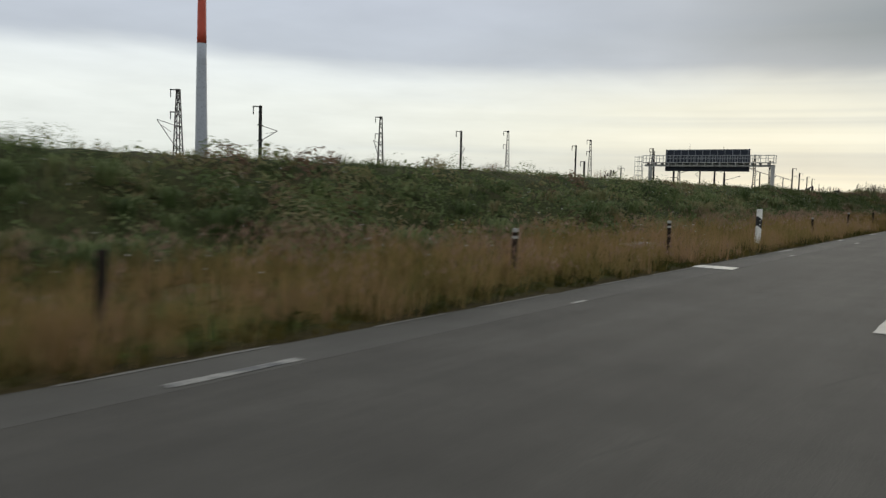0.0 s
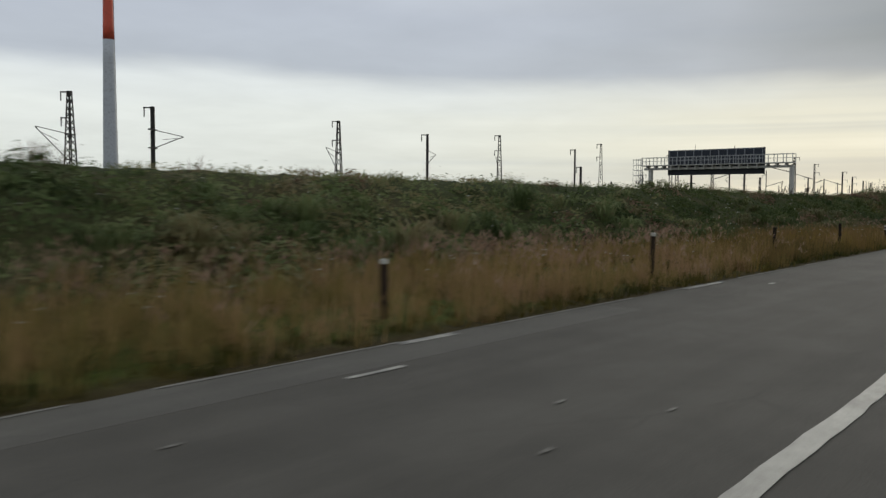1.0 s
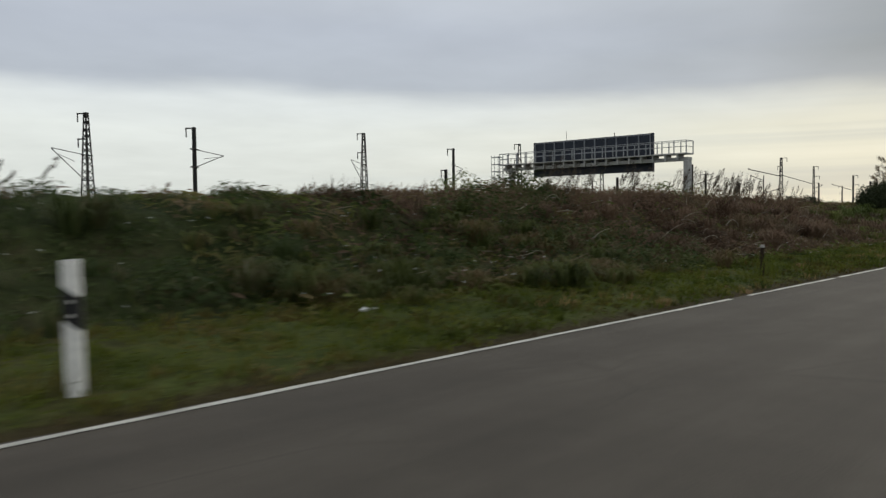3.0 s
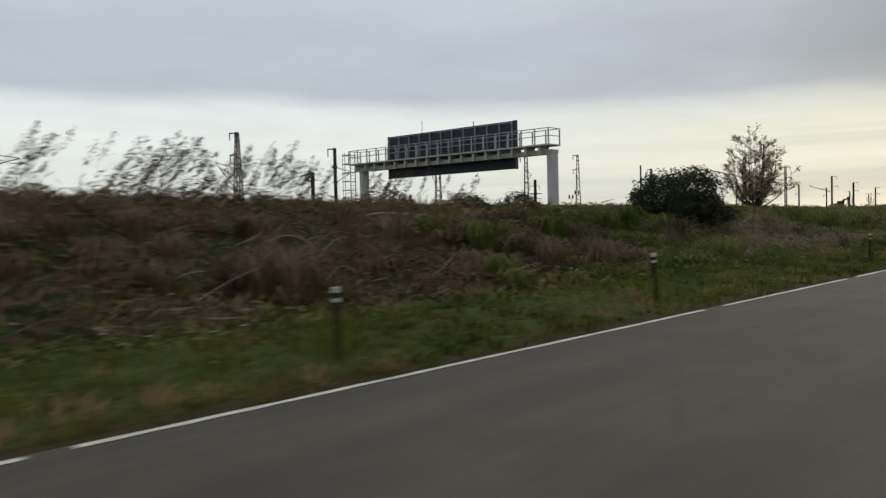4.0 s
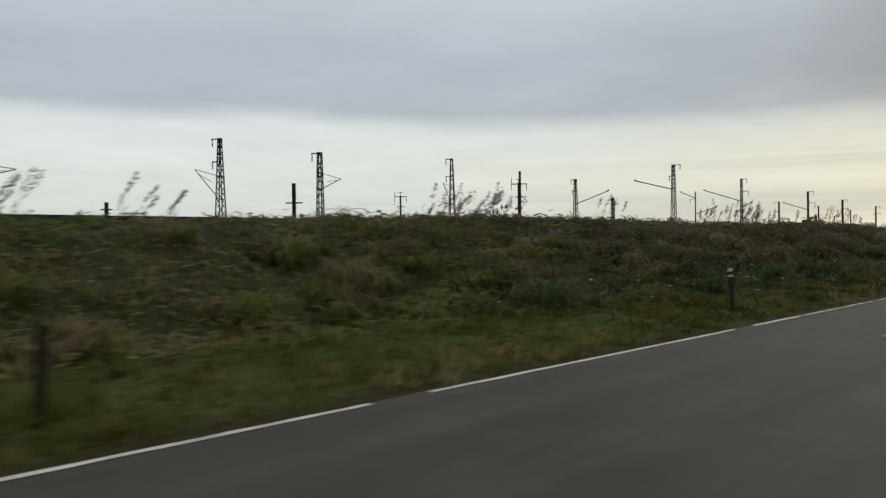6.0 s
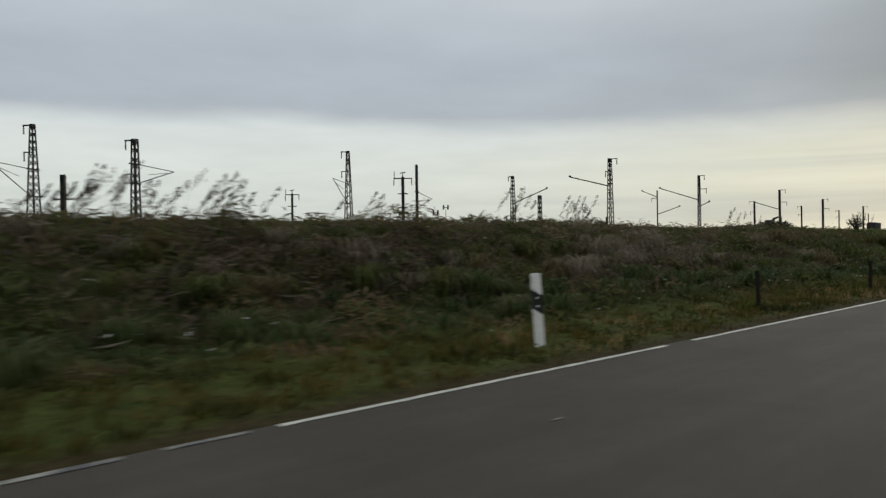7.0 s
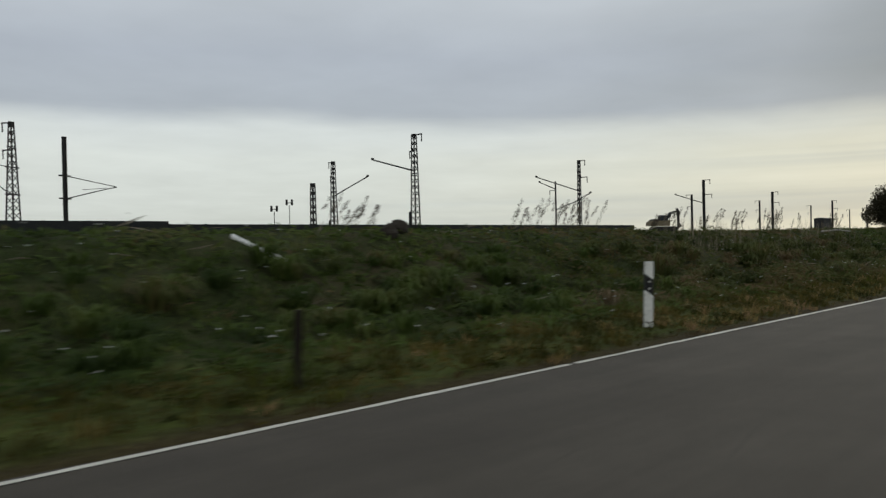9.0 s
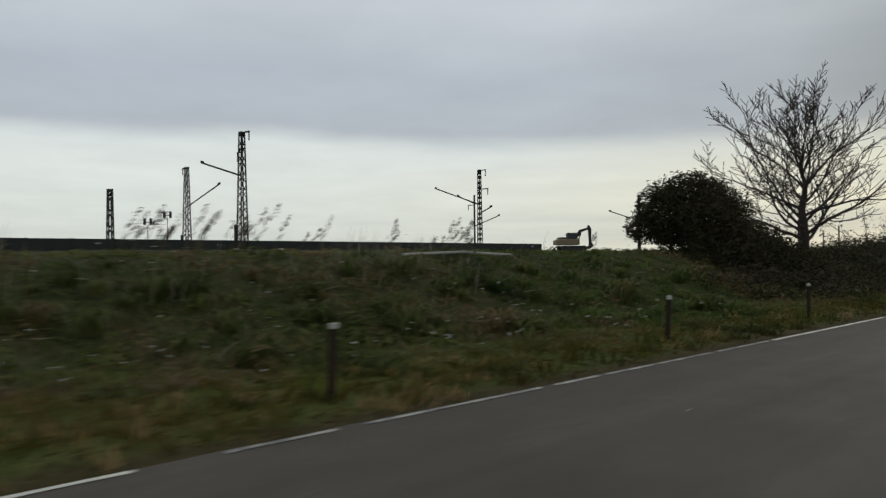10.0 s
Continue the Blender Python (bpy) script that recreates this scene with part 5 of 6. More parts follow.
def grass_round(places, height, mat, label, behind=0.16):
    """Uncut grass left standing round the posts."""
    px, py = np.array(places).T
    k = np.repeat(np.arange(len(px)), 45)
    x, y = px[k] + rng.normal(0, 0.22, len(k)), py[k] + rng.normal(behind, 0.10, len(k))
    blades("post_grass", x, y, height, 0.016, 0.4, mat, label, wind=(0.15, 0.0))


grass_round([(x, y - 0.06) for x, y in ((72.2, 5.75), (121.8, 5.82), (170.7, 5.98), (221.2, 5.9))], 0.30, M_OLIVE, "uncut grass round the guide posts")
tussocks("post_grass", 121.2, 122.0, 5.42, 5.74, 34, 40, 0.20, 0.42, 0.016, M_GRASS, "tall uncut grass in front of a guide post", None, 0.4)
grass_round([p for p in POSTS if p[0] > 130], 0.34, M_GRASS, "uncut grass round the marker posts")
grass_round([p for p in POSTS if 62 < p[0] < 130], 0.60, M_GRASS, "tall uncut grass round the marker posts", -0.05)
grass_round([p for p in POSTS if p[0] < 62], 0.50, M_DRY, "uncut dry grass round the marker posts")


# ---------------------------------------------------------------- things lying on the bank
ob = thing("stone_slab", 18.0, 7.2, on_ground(18.0, 7.2) + 0.06, "pale broken stone slab lying in dry grass", "slab", turn=-14)
g = Geo()
for k in range(3):
    a, b = -0.65 + 0.43 * k, -0.24 + 0.43 * k
    g.prism([(a, -0.16), (b, -0.19), (b + 0.02, 0.14), (a + 0.03, 0.17)], 0, 0.045 + 0.012 * k, 0.012)
part("slab", g, M_CONCRETE, ob)

p0 = Vector((217.9, 11.92, max(1.56, on_ground(217.9, 11.92) + 0.14)))
p1 = Vector((218.5, 11.15, max(1.06, on_ground(218.5, 11.15) + 0.05)))
ob = thing("white_pipe", *p1, "white plastic pipe lying down the grassy bank", "pipe")
part("pipe", Geo().tube([(0, 0, 0), (p0 - p1) * 0.5, p0 - p1], 0.038, 12), M_PIPE, ob, smooth=True)
part("pipe_socket", Geo().tube([(p0 - p1) * 0.92, (p0 - p1) * 1.02], 0.046, 12), M_PIPE, ob)

ob = thing("pale_pipe", 247.3, 12.4, on_ground(247.3, 12.4) + 0.10, "long pale pipe lying along the bank top", "pipe")
part("pipe", Geo().tube([(0, 0, 0), (1.9, 0.02, on_ground(249.2, 12.4) - on_ground(247.3, 12.4)), (3.8, 0, on_ground(251.1, 12.4) - on_ground(247.3, 12.4))], 0.035, 8), M_CONCRETE, ob)



def boulder(x, y, size, seed):
    bm = bmesh.new()
    bmesh.ops.create_icosphere(bm, subdivisions=2, radius=1.0)
    for v in bm.verts:
        d = noise.noise(v.co * 1.3 + Vector((seed, 0, 0))) * 0.35 + noise.noise(v.co * 3.1) * 0.12
        v.co *= 1 + d
        v.co = Vector((v.co.x * size[0], v.co.y * size[1], v.co.z * size[2]))
    me = bpy.data.meshes.new("boulder")
    bm.to_mesh(me)
    bm.free()
    me.materials.append(M_EARTH)
    ob = new("boulder", me)
    ob.location = (x, y, on_ground(x, y) + size[2] * 0.55)
    tagged(ob, "dark rounded clod of earth on the bank top", "boulder", "boulders")


boulder(222.0, 12.5, (0.20, 0.2, 0.20), 1)
boulder(222.65, 12.9, (0.24, 0.2, 0.18), 4)
for k in range(18):
    x, y = random.uniform(24, 250), random.uniform(6.6, 11.5)
    s = random.uniform(0.025, 0.06)
    ob = thing("litter", x, y, on_ground(x, y) + random.uniform(0.08, 0.2), "crumpled pale scrap of litter in the grass", "litter", "litter", random.uniform(0, 360))
    g = Geo()
    g.v = [(-s, -s * .6, 0), (s * .2, -s * .7, s * .5), (s, -s * .3, .1 * s), (s * .8, s * .6, s * .4), (0, s * .5, s * .8), (-s * .9, s * .5, .2 * s), (0, 0, -s * .3)]
    g.f = [(0, 1, 4), (0, 4, 5), (1, 2, 3), (1, 3, 4), (0, 6, 1), (1, 6, 2), (2, 6, 3), (3, 6, 4), (4, 6, 5), (5, 6, 0)]
    part("scrap", g, M_LITTER, ob)


# ---------------------------------------------------------------- sign gantry
def gantry():
    gx, z0 = 144.6, on_ground(144.6, 47)
    ob = thing("sign_gantry", gx, 47.0, z0, "pale grey motorway gantry carrying a wide sign seen from behind", "gantry")

    def Y(v):
        return v - 47.0

    def Z(v):
        return v - z0
    for y0, y1 in ((35.2, 36.0), (57.0, 57.75)):
        post = part("post", Geo().box(-0.42, 0.42, Y(y0) + 0.16, Y(y1) - 0.16, on_ground(gx, 36) - z0 - 0.1, Z(6.64), 0.06), M_GANTRY, ob)
        part("foot_plate", Geo().box(-0.75, 0.75, Y(y0) - 0.2, Y(y1) + 0.2, -0.05, 0.12, 0.03), M_CONCRETE, post)
    beam = part("beam", Geo().box(-0.35, 0.42, Y(35.32), Y(58.4), Z(6.62), Z(6.96), 0.04), M_GANTRY, ob)
    part("walkway", Geo().box(-0.95, 0.62, Y(35.25), Y(58.6), Z(7.24), Z(7.36), 0.02), M_GANTRY, ob)
    for k in range(17):
        y = Y(36.3 + k * 1.34)
        g = Geo().box(-0.62, 0.40, y - 0.11, y + 0.11, Z(6.962), Z(7.238))
        g.box(-0.80, -0.622, y - 0.09, y + 0.09, Z(6.56), Z(7.238))
        part("bracket", g, M_GANTRY, beam)
    rail = None
    for side in (-0.92, 0.58):
        for z in ((8.58, 7.98) if side < 0 else (8.58,)):
            r = part("handrail", Geo().tube([(side, Y(35.3), Z(z)), (side, Y(58.5), Z(z))], 0.032, 6), M_GANTRY_RAIL, ob)
        for k in range(19):
            y = Y(35.3 + k * 23.2 / 18)
            part("rail_post", Geo().bar((side, y, Z(7.3)), (side, y, Z(8.6)), 0.085), M_GANTRY_RAIL, ob)
    for y in (35.3, 58.5):
        for z in (8.58, 8.0):
            part("handrail", Geo().tube([(-0.92, Y(y), Z(z)), (0.58, Y(y), Z(z))], 0.032, 6), M_GANTRY_RAIL, ob)
    # sign panel behind the walkway
    panel = part("sign_panel", Geo().box(0.85, 1.15, Y(39.9), Y(54.75), Z(5.80), Z(9.72), 0.03), M_SIGN_BACK, ob, "dark slate back of the sign")
    for k in range(12):
        y = Y(40.05 + k * 14.55 / 11)
        part("rib", Geo().box(0.70, 0.846, y - 0.045, y + 0.045, Z(7.2), Z(9.62)), M_SIGN_RIB, panel)
    for z in (9.60, 8.2):
        part("cross_rail", Geo().box(0.76, 0.84, Y(40.1), Y(54.6), Z(z) - 0.035, Z(z) + 0.035), M_SIGN_RIB, panel)
    part("sign_frame", Geo().box(0.80, 1.19, Y(39.80), Y(39.896), Z(5.76), Z(9.76)), M_SIGN_BACK, panel)
    part("sign_frame", Geo().box(0.80, 1.19, Y(54.754), Y(54.85), Z(5.76), Z(9.76)), M_SIGN_BACK, panel)
    part("antenna", Geo().tube([(0.9, Y(50.4), Z(9.7)), (0.9, Y(50.4), Z(10.75))], 0.025, 5), M_DARK_STEEL, ob)
    part("antenna", Geo().tube([(0.9, Y(44.3), Z(9.7)), (0.9, Y(44.3), Z(10.1))], 0.04, 5), M_DARK_STEEL, ob)
    # caged ladder at the far end
    lad = part("ladder", Geo().bar((-0.3, Y(59.0), 0), (-0.3, Y(59.0), Z(8.6)), 0.07).bar((0.3, Y(59.0), 0), (0.3, Y(59.0), Z(8.6)), 0.07), M_GANTRY_RAIL, ob)
    for k in range(22):
        part("rung", Geo().bar((-0.3, Y(59.0), 0.3 + k * 0.32), (0.3, Y(59.0), 0.3 + k * 0.32), 0.035), M_GANTRY_RAIL, lad)
    for k in range(7):
        z = 2.0 + k * 0.85
        pts = [(0.42 * math.cos(a), Y(59.0) + 1.5 * math.sin(a), z) for a in (math.pi * i / 6 for i in range(7))]
        part("cage_hoop", Geo().tube(pts, 0.05, 4), M_GANTRY_RAIL, lad)
    for i in (1, 3, 5):
        a = math.pi * i / 6
        part("cage_bar", Geo().bar((0.42 * math.cos(a), Y(59.0) + 1.5 * math.sin(a), 2.3), (0.42 * math.cos(a), Y(59.0) + 1.5 * math.sin(a), Z(8.55)), 0.045), M_GANTRY_RAIL, lad)


gantry()


# ---------------------------------------------------------------- railway masts
def insulator(x, y, z, drop, parent):
    g = Geo()
    pts, rad = [], []
    n = 5
    for k in range(n * 2 + 1):
        pts.append((x, y, z - drop * k / (n * 2)))
        rad.append(0.10 if k % 2 else 0.045)
    g.tube(pts, rad, 6)
    part("insulator", g, M_DARK_STEEL, parent)


def mast(x, y, top, shaft="lattice", brackets=(), arms=(), struts=(), cross=(), wb=1.0, wt=0.42, weight=False, label="", turn=0.0):
    """A railway mast. Sides: +1 away from the road, -1 towards it. brackets: (height, side, length) with a hanging insulator;
    arms: (upper, lower joint, side, length, tip) cantilevers; struts: (height, side, length, rise) tubes; cross: (height, half length)."""
    z0 = on_ground(x, y)
    h = top - z0
    ob = thing("railway_mast", x, y, z0 - 0.02, label or ("dark lattice steel railway mast" if shaft == "lattice" else "dark slender steel railway pole"), "railway mast", "railway masts", turn)
    if shaft == "lattice":
        for sx in (-1, 1):
            for sy in (-1, 1):
                part("leg", Geo().bar((sx * wb / 2, sy * wb / 2, 0), (sx * wt / 2, sy * wt / 2, h), 0.115), M_DARK_STEEL, ob)
        n = max(6, int(h / 0.78))
        for face in range(4):
            for k in range(n):
                a, b = k / n, (k + 1) / n
                wa, wb_ = (wb + (wt - wb) * a) / 2, (wb + (wt - wb) * b) / 2
                s = 1 if k % 2 else -1
                p, q = (s * wa, wa, a * h), (-s * wb_, wb_, b * h)
                for _ in range(face):
                    p, q = (p[1], -p[0], p[2]), (q[1], -q[0], q[2])
                part("brace", Geo().bar(p, q, 0.065), M_DARK_STEEL, ob)
        part("head_plate", Geo().box(-wt / 2 - .06, wt / 2 + .06, -wt / 2 - .06, wt / 2 + .06, h - 0.28, h + 0.02), M_DARK_STEEL, ob)
    else:
        w2 = wt / 2
        part("flange", Geo().box(-w2, w2, -w2, -w2 + 0.05, 0, h), M_DARK_STEEL, ob)
        part("flange", Geo().box(-w2, w2, w2 - 0.05, w2, 0, h), M_DARK_STEEL, ob)
        part("web", Geo().box(-0.05, 0.05, -w2 + 0.05, w2 - 0.05, 0, h - 0.01), M_DARK_STEEL, ob)
    part("base", Geo().box(-wb * .7, wb * .7, -wb * .7, wb * .7, -0.1, 0.18, 0.03), M_CONCRETE, ob)

    def width(z):
        return (wb + (wt - wb) * z / h) / 2 if shaft == "lattice" else wt / 2
    for z, side, length in brackets:
        z = z - z0
        u = side * (width(z) + length)
        ex, ey = (0.97, 0.24) if turn else (0.0, 1.0)
        arm = part("bracket", Geo().bar((-ex * side * 0.15, -ey * side * 0.15, z), (ex * u, ey * u, z), 0.14), M_DARK_STEEL, ob)
        insulator(ex * (u - side * 0.08), ey * (u - side * 0.08), z - 0.05, 0.95, arm)
    for z_up, z_low, side, length, z_tip in arms:
        z_up, z_low, z_tip = z_up - z0, z_low - z0, z_tip - z0
        tip = side * (width(z_up) + length)
        arm = part("cantilever", Geo().tube([(0, side * width(z_up), z_up), (0, tip, z_tip)], 0.045, 5), M_DARK_STEEL, ob)
        knee = (0, side * (width(z_low) + length * 0.80), z_low + (z_tip - z_low) * 0.80)
        part("stay", Geo().tube([(0, side * width(z_low), z_low), knee, (0, tip, z_tip - 0.05)], 0.055, 5), M_DARK_STEEL, arm)
        part("steady_tube", Geo().tube([(0, side * (width(z_low) + length * 0.30), z_low + (z_tip - z_low) * 0.62), (0, knee[1], knee[2] + 0.1)], 0.035, 4), M_DARK_STEEL, arm)
        for z in (z_up, z_low):
            part("clamp", Geo().box(-0.14, 0.14, -width(z) - 0.55, width(z) + 0.55, z - 0.07, z + 0.07), M_DARK_STEEL, arm)
    for z, side, length, rise in struts:
        z = z - z0
        st = part("strut", Geo().tube([(0, side * width(z) * 0.5, z), (0, side * (width(z) + length), z + rise)], 0.10, 6), M_DARK_STEEL, ob)
        part("strut_end", Geo().tube([(0, side * (width(z) + length - 0.25), z + rise + 0.05), (0, side * (width(z) + length + 0.1), z + rise + 0.10)], 0.17, 6), M_DARK_STEEL, st)
    for i, (z, half) in enumerate(cross):
        z = z - z0
        cr = part("crossarm", Geo().bar((0, -half, z), (0, half, z), 0.13), M_DARK_STEEL, ob)
        if i == 0 and len(cross) > 1:
            for sgn in (-1, 1):
                part("insulator_string", Geo().tube([(0, sgn * half * 0.96, z), (0, sgn * half * 0.96, z - 0.45), (0, sgn * half * 0.98, z - 0.95)], [0.035, 0.07, 0.03], 6), M_DARK_STEEL, cr)
            part("insulator_rod", Geo().tube([(0, half * 0.9, z), (0, half * 0.92, z + 0.5), (0, half * 0.92, z + 0.95)], [0.03, 0.06, 0.03], 6), M_DARK_STEEL, cr)
            part("top_bar", Geo().bar((0, -0.35, h + 0.55), (0, 0.35, h + 0.45), 0.10).bar((0, 0, h - 0.05), (0, 0, h + 0.6), 0.10), M_DARK_STEEL, ob)
    if weight:
        part("tension_weight", Geo().prism([(0.22 * math.cos(math.pi * k / 4) - 0.55, 0.22 * math.sin(math.pi * k / 4) + 0.4) for k in range(8)], 1.2, 2.9, 0.03), M_DARK_STEEL, ob)
    return ob


# far row with arms away from the road
for x, y, top in ((23.5, 93.6, 13.6), (68.05, 94.07, 13.95), (111.4, 95.1, 14.1), (155.6, 95.5, 14.8), (194.95, 94.2, 15.35), (240.5, 95.1, 15.75)):
    mast(x, y, top, brackets=((top - 0.1, 1, 0.9), (top - 3.1, 1, 0.8)), arms=((top - 5.0, top - 8.0, 1, 5.6, top - 4.6),), wb=1.15, wt=0.34, turn=119)
# near row with arms towards the road
for x, y, top, kind in ((27.0, 80.0, 11.4, "beam"), (70.7, 80.5, 11.46, "beam"), (117.7, 81.8, 11.76, "beam"), (161.0, 81.2, 11.75, "beam"), (199.3, 78.5, 12.45, "lattice")):
    mast(x, y, top, kind, brackets=((top - 0.12, 1, 0.8),), turn=119, arms=((top - 2.5, top - 4.5, -1, 6.4, top - 2.75),), wb=0.75, wt=0.42 if kind == "lattice" else 0.34)
mast(240.5, 80.1, 12.5, "beam", arms=((8.7, 6.5, -1, 7.4, 8.1),), turn=119, wt=0.32, label="dark plain steel pole with a light cantilever")
# masts with long tubes
mast(283.4, 75.9, 15.8, brackets=((15.7, -1, 1.3), (13.6, 1, 0.7)), struts=((11.0, 1, 8.2, 2.2),), wb=0.9, wt=0.42, weight=True, label="tall lattice railway mast with a long raised tube")
mast(292.9, 105.4, 15.3, brackets=((15.2, 1, 1.0), (12.8, 1, 0.6)), struts=((9.6, -1, 8.5, 2.6),), wb=0.95, wt=0.42, weight=True, label="lattice railway mast with a slanting tube")
mast(271.6, 82.3, 9.3, wb=0.55, wt=0.38, label="short bare lattice railway mast")
mast(331.2, 83.0, 15.8, brackets=((15.7, -1, 1.2), (12.7, -1, 1.6)), struts=((10.3, 1, 9.5, 3.2), (8.9, -1, 2.2, 0.9)), wb=0.55, wt=0.34, label="lattice railway mast with long raised tubes")
mast(359.6, 109.1, 15.0, "beam", brackets=((12.9, 1, 1.6),), struts=((8.5, -1, 6.5, 1.9), (13.2, 1, 4.5, 1.9)), wt=0.26)
mast(388.2, 87.3, 15.0, "beam", brackets=((14.9, -1, 1.4), (11.5, -1, 1.8)), struts=((9.5, 1, 7.0, 2.4),), wt=0.5)
for x, y, top in ((433.0, 113.2, 14.3), (516.0, 127.6, 15.2), (621.0, 146.0, 16.2), (750.0, 168.5, 17.2)):
    mast(x, y, top, "beam", brackets=((top - 0.1, 1, 1.6), (top - 3.6, 1, 1.2)), wt=0.5)
for x, y, top in ((459.0, 99.7, 15.1), (570.0, 119.0, 16.0), (685.0, 139.3, 17.5)):
    mast(x, y, top, "beam", brackets=((top - 0.1, -1, 1.5), (top - 3.4, -1, 1.8)), wt=0.6)
# low poles and telegraph-like poles
mast(173.7, 80.0, 5.75, "beam", cross=((5.0, 0.6),), wt=0.3, label="short dark pole with a small crossarm", turn=43)
mast(152.0, 74.6, 7.9, "beam", brackets=((7.8, 1, 0.8),), wt=0.32, label="short dark pole with a side bracket")
mast(188.7, 69.1, 7.65, "beam", cross=((5.6, 0.9),), wt=0.36, label="short dark pole with a crossarm", turn=43)
mast(236.0, 103.4, 9.6, "beam", cross=((9.4, 1.1), (7.6, 0.7)), wt=0.3, label="small dark pole with insulated crossarms", turn=43)
mast(230.9, 72.7, 9.8, "beam", cross=((9.6, 1.15), (7.7, 0.6), (6.0, 0.6)), wt=0.36, label="dark pole with insulated crossarms", turn=43)


# ---------------------------------------------------------------- tower
def tower():
    z0 = on_ground(75.4, 98.8)
    ob = thing("banded_tower", 75.4, 98.8, z0 - 0.1, "tall tapering tower, light grey with a red band", "tower")
    bands = ((0.0, 19.0, M_TOWER_GREY), (19.0, 34.0, M_TOWER_RED), (34.0, 45.0, M_TOWER_GREY))

    def r(z):
        return 0.95 - 0.0145 * z
    for a, b, m in bands:
        n = 8
        pts = [(0, 0, a + (b - a) * k / n) for k in range(n + 1)]
        part("band", Geo().tube(pts, [r(p[2]) for p in pts], 32), m, ob, "red painted band" if m is M_TOWER_RED else "light grey band", True)
    part("ladder_rail", Geo().bar((0.98, -0.1, 0), (0.40, -0.1, 44), 0.07), M_GALV, ob)
    for k in range(14):
        z = 1.5 + k * 2.9
        part("ladder_clip", Geo().box(r(z) - 0.05, r(z) + 0.10, -0.16, -0.04, z, z + 0.12), M_GALV, ob)
    part("base", Geo().tube([(0, 0, -0.2), (0, 0, 0.35)], 1.5, 24), M_CONCRETE, ob)


tower()


# ---------------------------------------------------------------- along the railway
def wall(x0, x1, y, top, label):
    z0 = on_ground((x0 + x1) / 2, y)
    ob = thing("low_wall", x0, y, z0 - 0.1, label, "wall")
    n = max(1, round((x1 - x0) / 4))
    step = (x1 - x0) / n
    for k in range(n):
        part("panel", Geo().box(k * step + 0.05, (k + 1) * step - 0.05, -0.06, 0.06, 0, top - z0 + 0.1, 0.01), M_WALL, ob)
        part("post", Geo().box(k * step - 0.05, k * step + 0.05, -0.09, 0.09, 0, top - z0 + 0.14, 0.01), M_WALL, ob)
    return ob


wall(146, 225, 76, 4.25, "long low dark panel wall beside the railway")
wall(225, 249, 76, 4.18, "low dark panel wall beside the railway")
wall(249.06, 338, 76, 3.88, "long low dark panel wall beside the railway")


def hut(x0, x1, y, top, label):
    z0 = on_ground((x0 + x1) / 2, y)
    w2 = (x1 - x0) / 2
    ob = thing("trackside_hut", (x0 + x1) / 2, y, z0 - 0.05, label, "hut")
    h = top - z0
    part("wall", Geo().box(-w2, w2, -1.2, 1.2, 0, h - 0.25, 0.03), M_SHED, ob)
    g = Geo()
    g.v = [(-w2 - .15, -1.35, h - .25), (w2 + .15, -1.35, h - .25), (w2 + .15, 1.35, h - .25), (-w2 - .15, 1.35, h - .25), (-w2 - .1, 0, h), (w2 * .6, 0, h)]
    g.f = [(3, 2, 1, 0), (0, 1, 5, 4), (2, 3, 4, 5), (1, 2, 5), (3, 0, 4)]
    part("roof", g, M_SHED, ob)
    part("door", Geo().box(-0.4, 0.4, -1.24, -1.203, 0.1, min(2.0, h - 0.4)), M_MACHINE_DARK, ob)


hut(430.0, 436.0, 76.0, 6.0, "small dark building far along the railway")


def signal_board(x, y, top, turn):
    z0 = on_ground(x, y)
    ob = thing("signal_board", x, y, z0, "small dark trackside signal board on a thin pole", "signal", "signal boards", turn)
    part("pole", Geo().tube([(0, 0, 0), (0, 0, top - z0 - 1.2)], 0.07, 6), M_DARK_STEEL, ob)
    for s in (-1, 1):
        part("lamp_box", Geo().box(s * 0.55 - 0.2, s * 0.55 + 0.2, -0.15, 0.15, top - z0 - 1.2, top - z0, 0.03), M_DARK_STEEL, ob)
    part("crossbar", Geo().bar((-0.6, 0, top - z0 - 0.7), (0.6, 0, top - z0 - 0.7), 0.15), M_DARK_STEEL, ob)


signal_board(307.0, 138.4, 11.1, -45)
signal_board(303.0, 138.0, 9.7, -45)


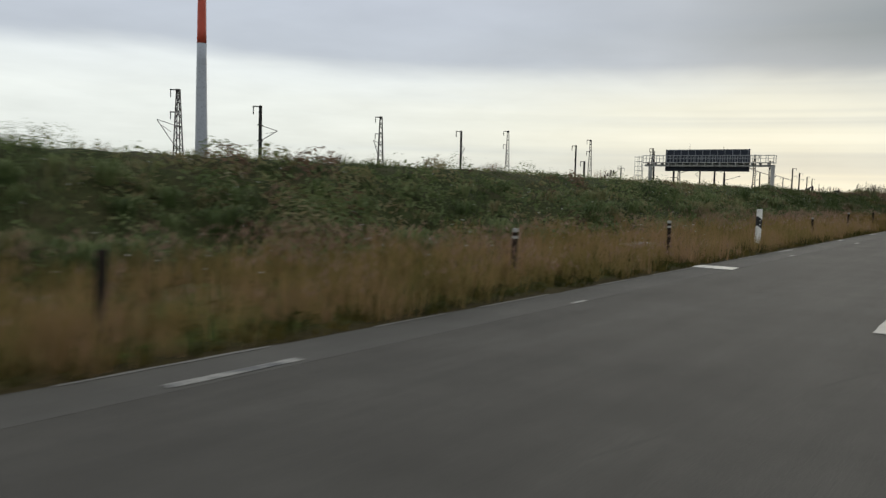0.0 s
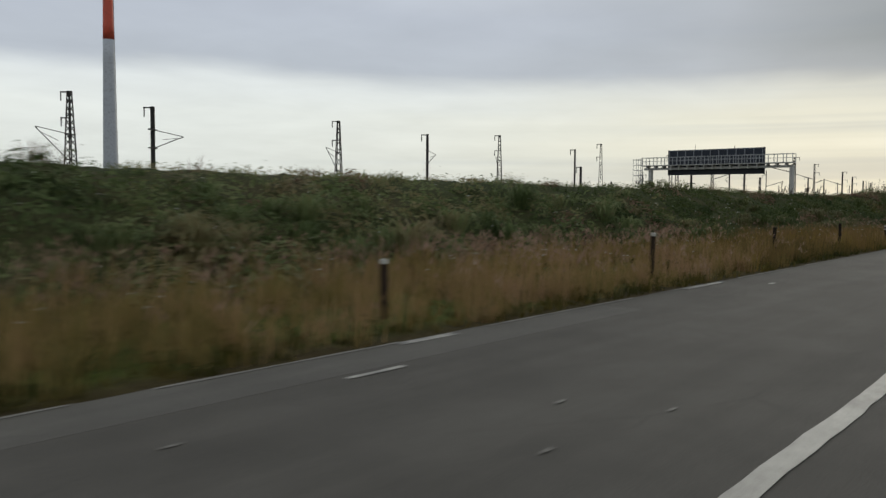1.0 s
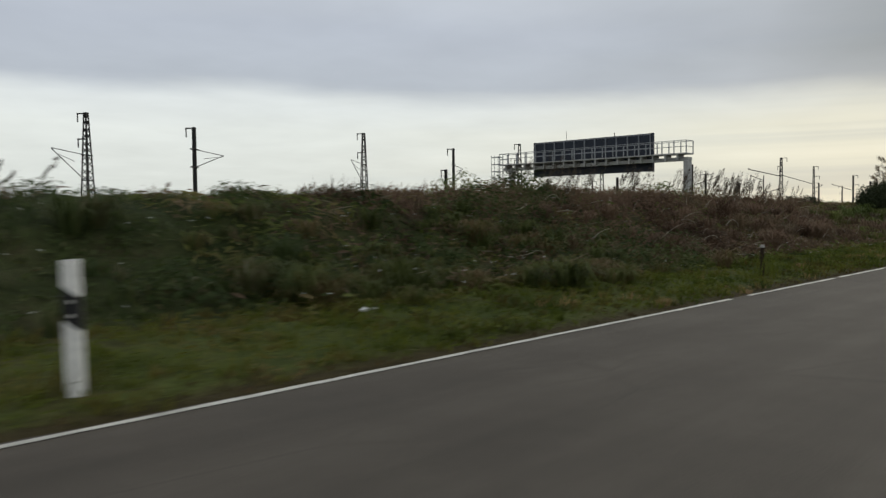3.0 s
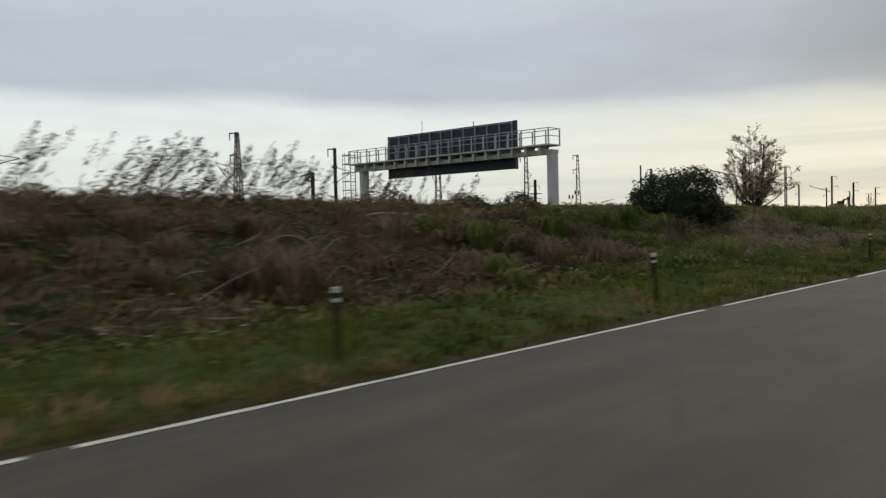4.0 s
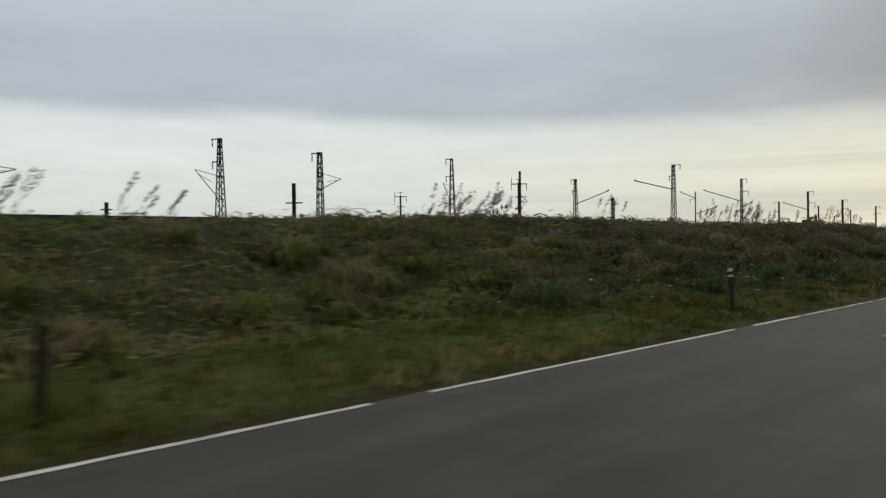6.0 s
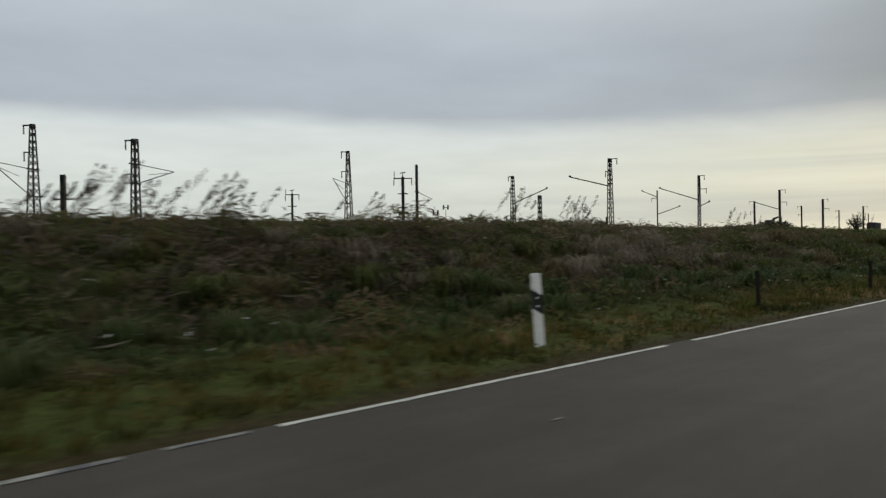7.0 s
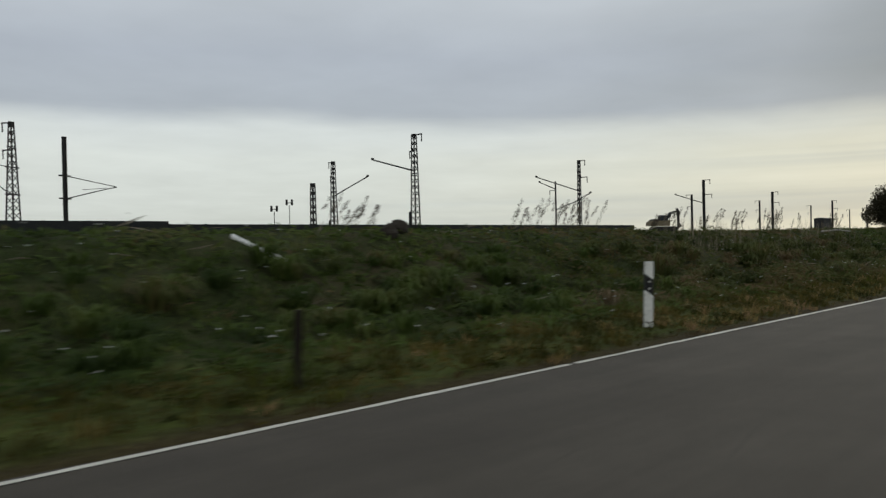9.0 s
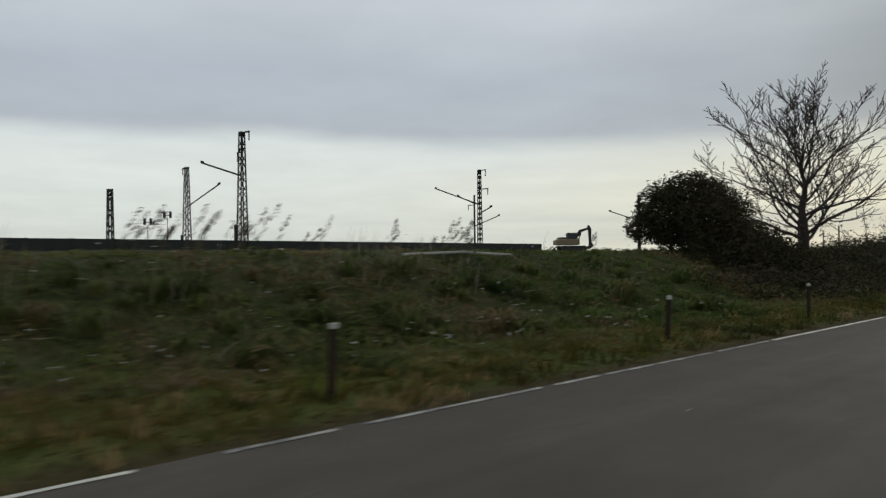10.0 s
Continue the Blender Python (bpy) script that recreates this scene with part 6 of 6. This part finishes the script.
def excavator():
    x, y = 338.4, 70.5
    z0 = on_ground(x, y)
    ob = thing("excavator", x, y, z0, "ochre crawler excavator with its arm folded down", "excavator", turn=-40)
    ob.scale = (1.0, 1.0, 0.9)
    for s in (-1.2, 1.2):
        g = Geo()
        ring = [(-2.0, 0.25), (-1.7, 0.0), (1.7, 0.0), (2.0, 0.25), (2.0, 0.6), (1.7, 0.85), (-1.7, 0.85), (-2.0, 0.6)]
        n = len(ring)
        g.v = [(px, s - 0.28, pz) for px, pz in ring] + [(px, s + 0.28, pz) for px, pz in ring]
        g.f = [tuple(range(n)), tuple(reversed(range(n, 2 * n)))] + [((i + 1) % n, i, n + i, n + (i + 1) % n) for i in range(n)]
        part("track", g, M_MACHINE_DARK, ob)
    house = part("house", Geo().box(-2.3, 0.9, -1.2, 1.2, 0.95, 2.05, 0.12), M_YELLOW, ob)
    part("counterweight", Geo().box(-2.65, -2.25, -1.15, 1.15, 1.0, 1.8, 0.08), M_YELLOW, house)
    part("engine_cover", Geo().box(-2.1, -1.0, -1.0, 1.0, 2.05, 2.3, 0.08), M_MACHINE_DARK, house)
    cab = part("cab", Geo().box(-0.95, 0.55, -1.15, -0.1, 1.1, 3.05, 0.10), M_MACHINE_DARK, ob)
    part("cab_window", Geo().box(-0.75, 0.35, -1.165, -1.15, 1.9, 2.9), M_GLASS_DARK, cab)
    part("cab_window", Geo().box(0.55, 0.565, -1.05, -0.2, 1.5, 2.9), M_GLASS_DARK, cab)
    part("boom", Geo().tube([(0.5, 0.35, 1.5), (0.95, 0.35, 2.6), (1.5, 0.35, 3.4), (2.9, 0.35, 3.9)], [0.26, 0.34, 0.34, 0.24], 4), M_MACHINE_DARK, ob)
    stick = part("stick", Geo().tube([(2.75, 0.35, 4.35), (2.95, 0.35, 3.7), (3.0, 0.35, 1.3)], [0.22, 0.32, 0.22], 4), M_MACHINE_DARK, ob)
    part("bucket", Geo().tube([(3.0, 0.35, 1.35), (3.2, 0.35, 0.85), (2.6, 0.35, 0.4)], [0.35, 0.5, 0.35], 4), M_MACHINE_DARK, stick)
    part("cylinder", Geo().tube([(0.9, 0.05, 1.4), (1.5, 0.05, 3.0)], 0.10, 6), M_MACHINE_DARK, ob)


excavator()
